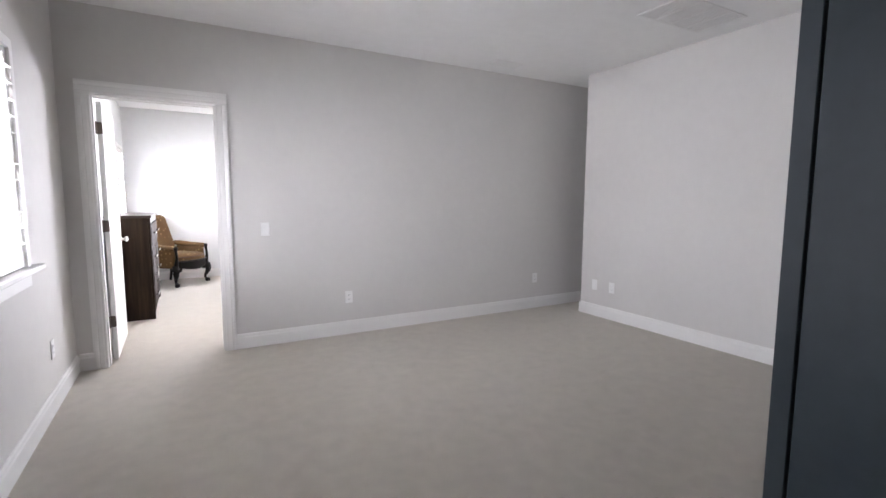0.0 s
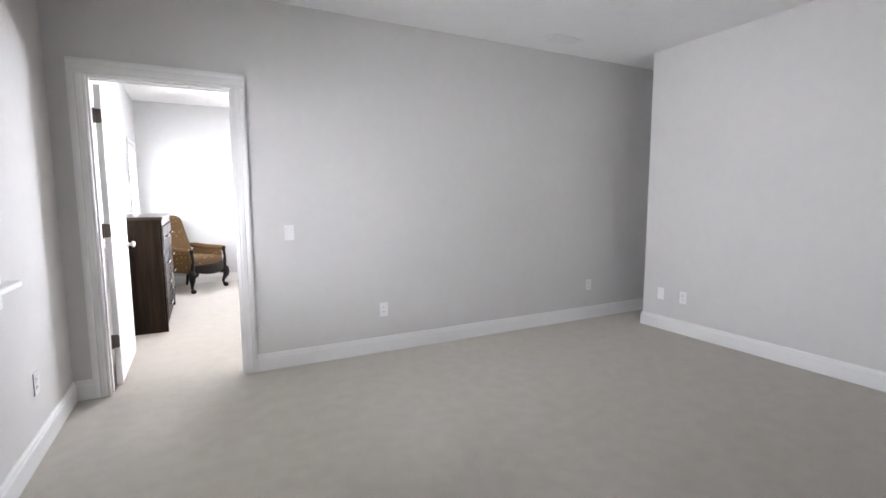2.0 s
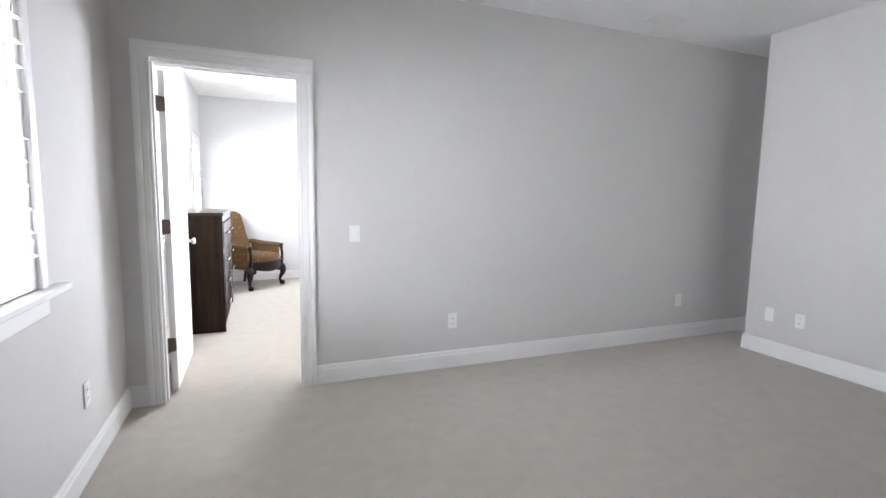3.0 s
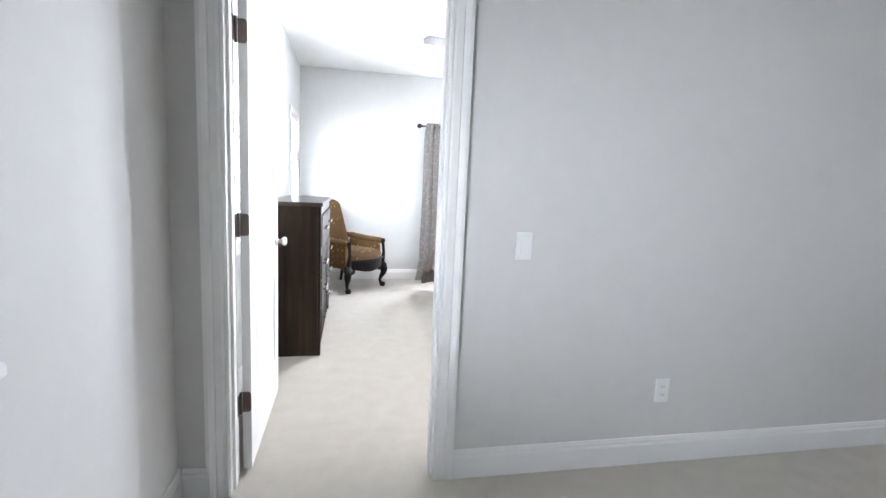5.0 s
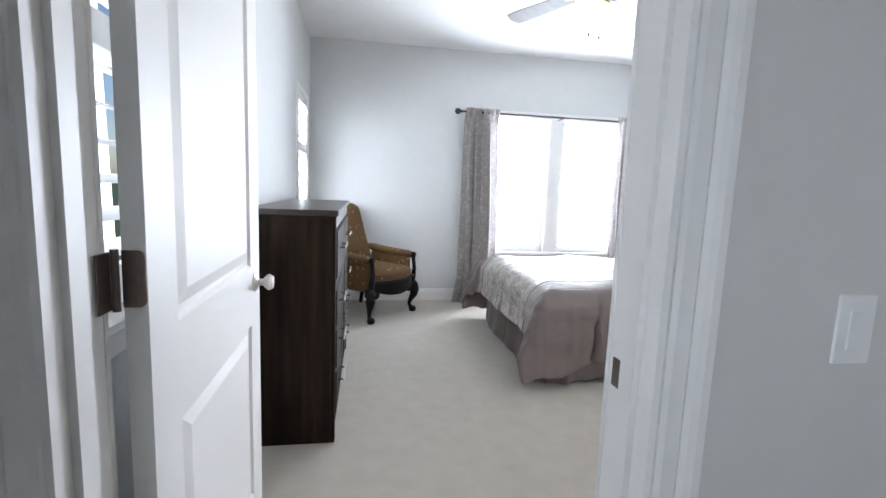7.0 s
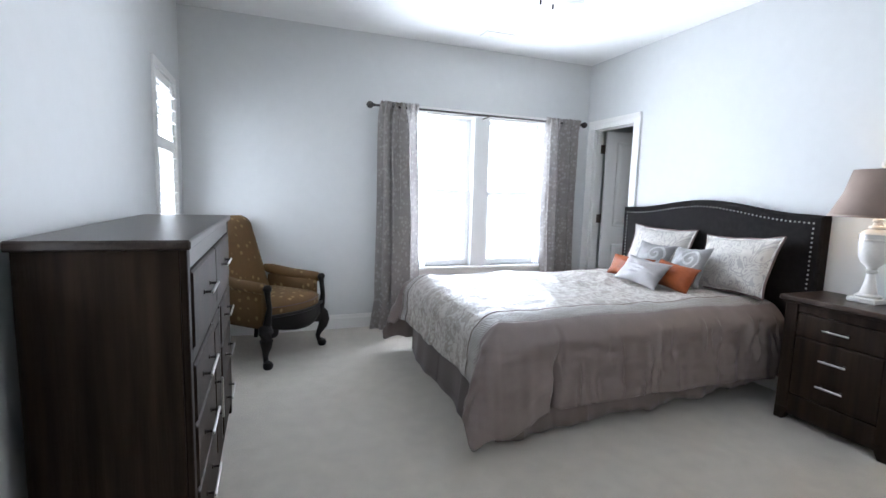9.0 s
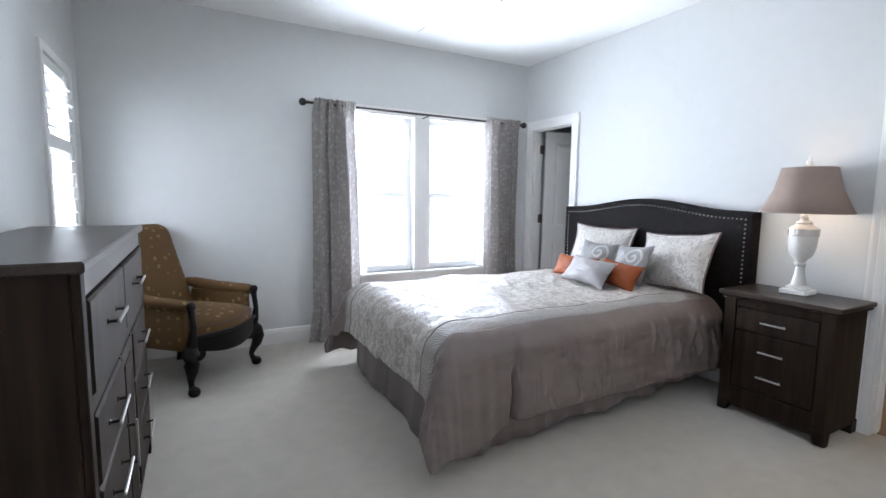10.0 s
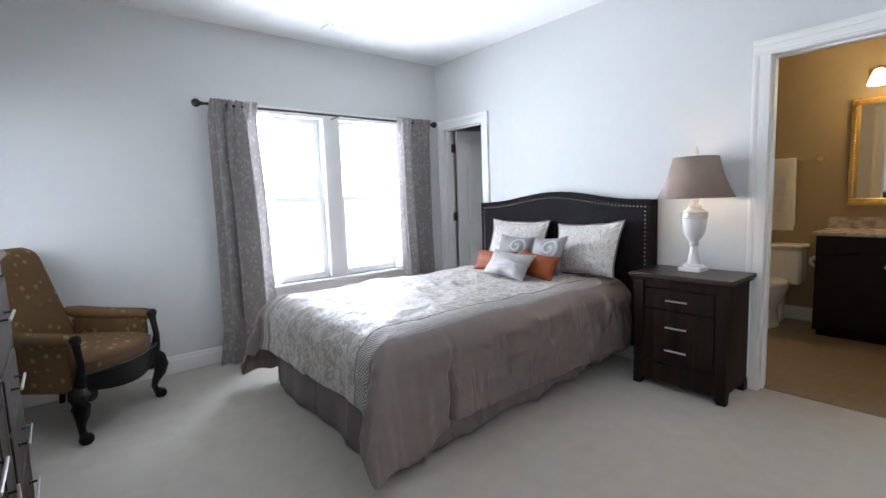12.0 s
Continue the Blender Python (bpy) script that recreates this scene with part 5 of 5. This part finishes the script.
def loft(rings):
    bm = bmesh.new()
    r = [[bm.verts.new(p) for p in ring] for ring in rings]
    for a, b in zip(r, r[1:]):
        for k in range(30):
            bm.faces.new((a[k], a[(k + 1) % 30], b[(k + 1) % 30], b[k]))
    bm.faces.new(r[0][::-1]), bm.faces.new(r[-1])
    return bm


part("bowl", loft([oval(0, 0.22, 0.11, 0.02), oval(0.03, 0.20, 0.10, 0.02), oval(0.16, 0.17, 0.09, 0.02), oval(0.27, 0.23, 0.15, -0.02), oval(0.36, 0.27, 0.185, -0.05), oval(0.385, 0.27, 0.185, -0.05)]), M_PORC, toilet, smooth=True)
part("bowl_back", boxes((0.12, 0.26, -0.10, 0.10, 0.0, 0.36), bevel=0.02), M_PORC, toilet)
part("seat", loft([oval(0.387, 0.255, 0.185, -0.045), oval(0.405, 0.258, 0.188, -0.045)]), M_PORC, toilet, smooth=True)
part("lid", loft([oval(0.407, 0.258, 0.188, -0.045), oval(0.420, 0.25, 0.18, -0.045), oval(0.428, 0.20, 0.14, -0.045)]), M_PORC, toilet, smooth=True)

tp = thing("toilet_paper_holder", 5.85, 6.44, 0.60, 0, "brushed nickel paper holder with a white roll", "toilet paper holder")
part("post", tube([(0, 0.0, 0.06), (-0.010, 0.0, 0.06), (-0.012, 0, 0.06), (-0.03, 0, 0.06), (-0.034, 0, 0.0), (-0.030, 0, -0.002)], [0.020, 0.018, 0.007, 0.007, 0.006, 0.006], 10), M_STEEL, tp, smooth=True)
part("bar", tube([(-0.034, 0, 0.0), (-0.165, 0, 0.0)], 0.006, 8), M_STEEL, tp, smooth=True)
part("roll", lathe([(0.020, 0.04), (0.047, 0.04), (0.050, 0.044), (0.050, 0.140), (0.047, 0.144), (0.020, 0.144), (0.020, 0.04)], 24, False), M_TOWEL, tp, smooth=True, at=pose(0, 0, -0.012, 0, -90, 0))
part("roll_core", lathe([(0.0195, 0.042), (0.0195, 0.1445), (0.018, 0.1445), (0.018, 0.05)], 20, False), M_PIPE, tp, "brown cardboard core", True, at=pose(0, 0, -0.012, 0, -90, 0))

tb = thing("towel_bar", 5.85, 6.76, 1.50, 0, "polished brass towel bar on the tan wall", "towel bar")
part("bar", tube([(-0.06, -0.30, 0), (-0.06, 0.30, 0)], 0.007, 10), M_BRASS, tb, smooth=True)
for y in (-0.29, 0.29):
    part("post", tube([(0, y, 0), (-0.012, y, 0), (-0.014, y, 0), (-0.06, y, 0), (-0.075, y, 0)], [0.026, 0.024, 0.010, 0.010, 0.012], 14), M_BRASS, tb, smooth=True)
towel = thing("bath_towel", 5.79, 6.78, 1.50, 0, "white towel folded over the brass bar", "towel")


def towel_fn(u, v):
    y = (u - 0.5) * 0.30 * (1 - 0.04 * math.sin(v * 3.1))
    s = (v - 0.5) * 1.36
    r = 0.022
    if abs(s) < r * 1.57:
        return Vector((-math.sin(s / r) * r * -1 * -1, y, r * math.cos(s / r)))
    side = -1 if s > 0 else 1
    d = abs(s) - r * 1.57
    return Vector((side * (r + 0.006 * math.sin(u * 11 + side) * min(1, d * 6)), y, -d if side < 0 else -d * 0.93))


part("cloth", grid_mesh(24, 80, towel_fn), M_TOWEL, towel, smooth=True, solid=0.012)

mir = thing("mirror", 5.85, 5.90, 1.53, 0, "wall mirror in a gilded beaded frame over the vanity", "mirror")
MW, MH = 0.37, 0.45
part("glass", boxes((-0.018, -0.004, -MW + 0.06, MW - 0.06, -MH + 0.06, MH - 0.06)), M_MIRROR, mir)
for q in ((-MW, MW, MH - 0.062, MH), (-MW, MW, -MH, -MH + 0.062), (-MW, -MW + 0.062, -MH + 0.0621, MH - 0.0621), (MW - 0.062, MW, -MH + 0.0621, MH - 0.0621)):
    part("frame", boxes((-0.035, 0, *q), bevel=0.008), M_GOLD, mir)
bead = bmesh.new()
bmesh.ops.create_uvsphere(bead, u_segments=8, v_segments=5, radius=0.009)
spots = [(s * (MW - 0.031), -MH + 0.03 + k * (2 * MH - 0.06) / 34) for s in (-1, 1) for k in range(35)] + [(-MW + 0.05 + k * (2 * MW - 0.1) / 26, s * (MH - 0.031)) for s in (-1, 1) for k in range(27)]
first = part("bead", bead, M_GOLD, mir, at=pose(-0.036, *spots[0]))
for y, z in spots[1:]:
    o = new("bead", first.data)
    o.parent, o.matrix_basis = mir, pose(-0.036, y, z)

sc = thing("vanity_light", 5.85, 5.86, 2.16, 0, "brass bathroom light bar with lit frosted shades", "wall light")
part("back_plate", boxes((-0.025, 0, -0.32, 0.32, -0.03, 0.06), bevel=0.01), M_BRASS, sc)
for y in (-0.23, 0.23):
    part("arm", tube([(-0.02, y, 0.02), (-0.12, y, 0.05), (-0.17, y, 0.03), (-0.18, y, 0.005)], 0.008, 8), M_BRASS, sc, smooth=True)
    s = part("shade", lathe([(0.025, 0.0), (0.045, -0.03), (0.060, -0.08), (0.072, -0.12)], 24, False), M_BULB, sc, "lit frosted glass shade", True, at=pose(-0.18, y, 0.01), solid=0.003)
    s.visible_shadow = False
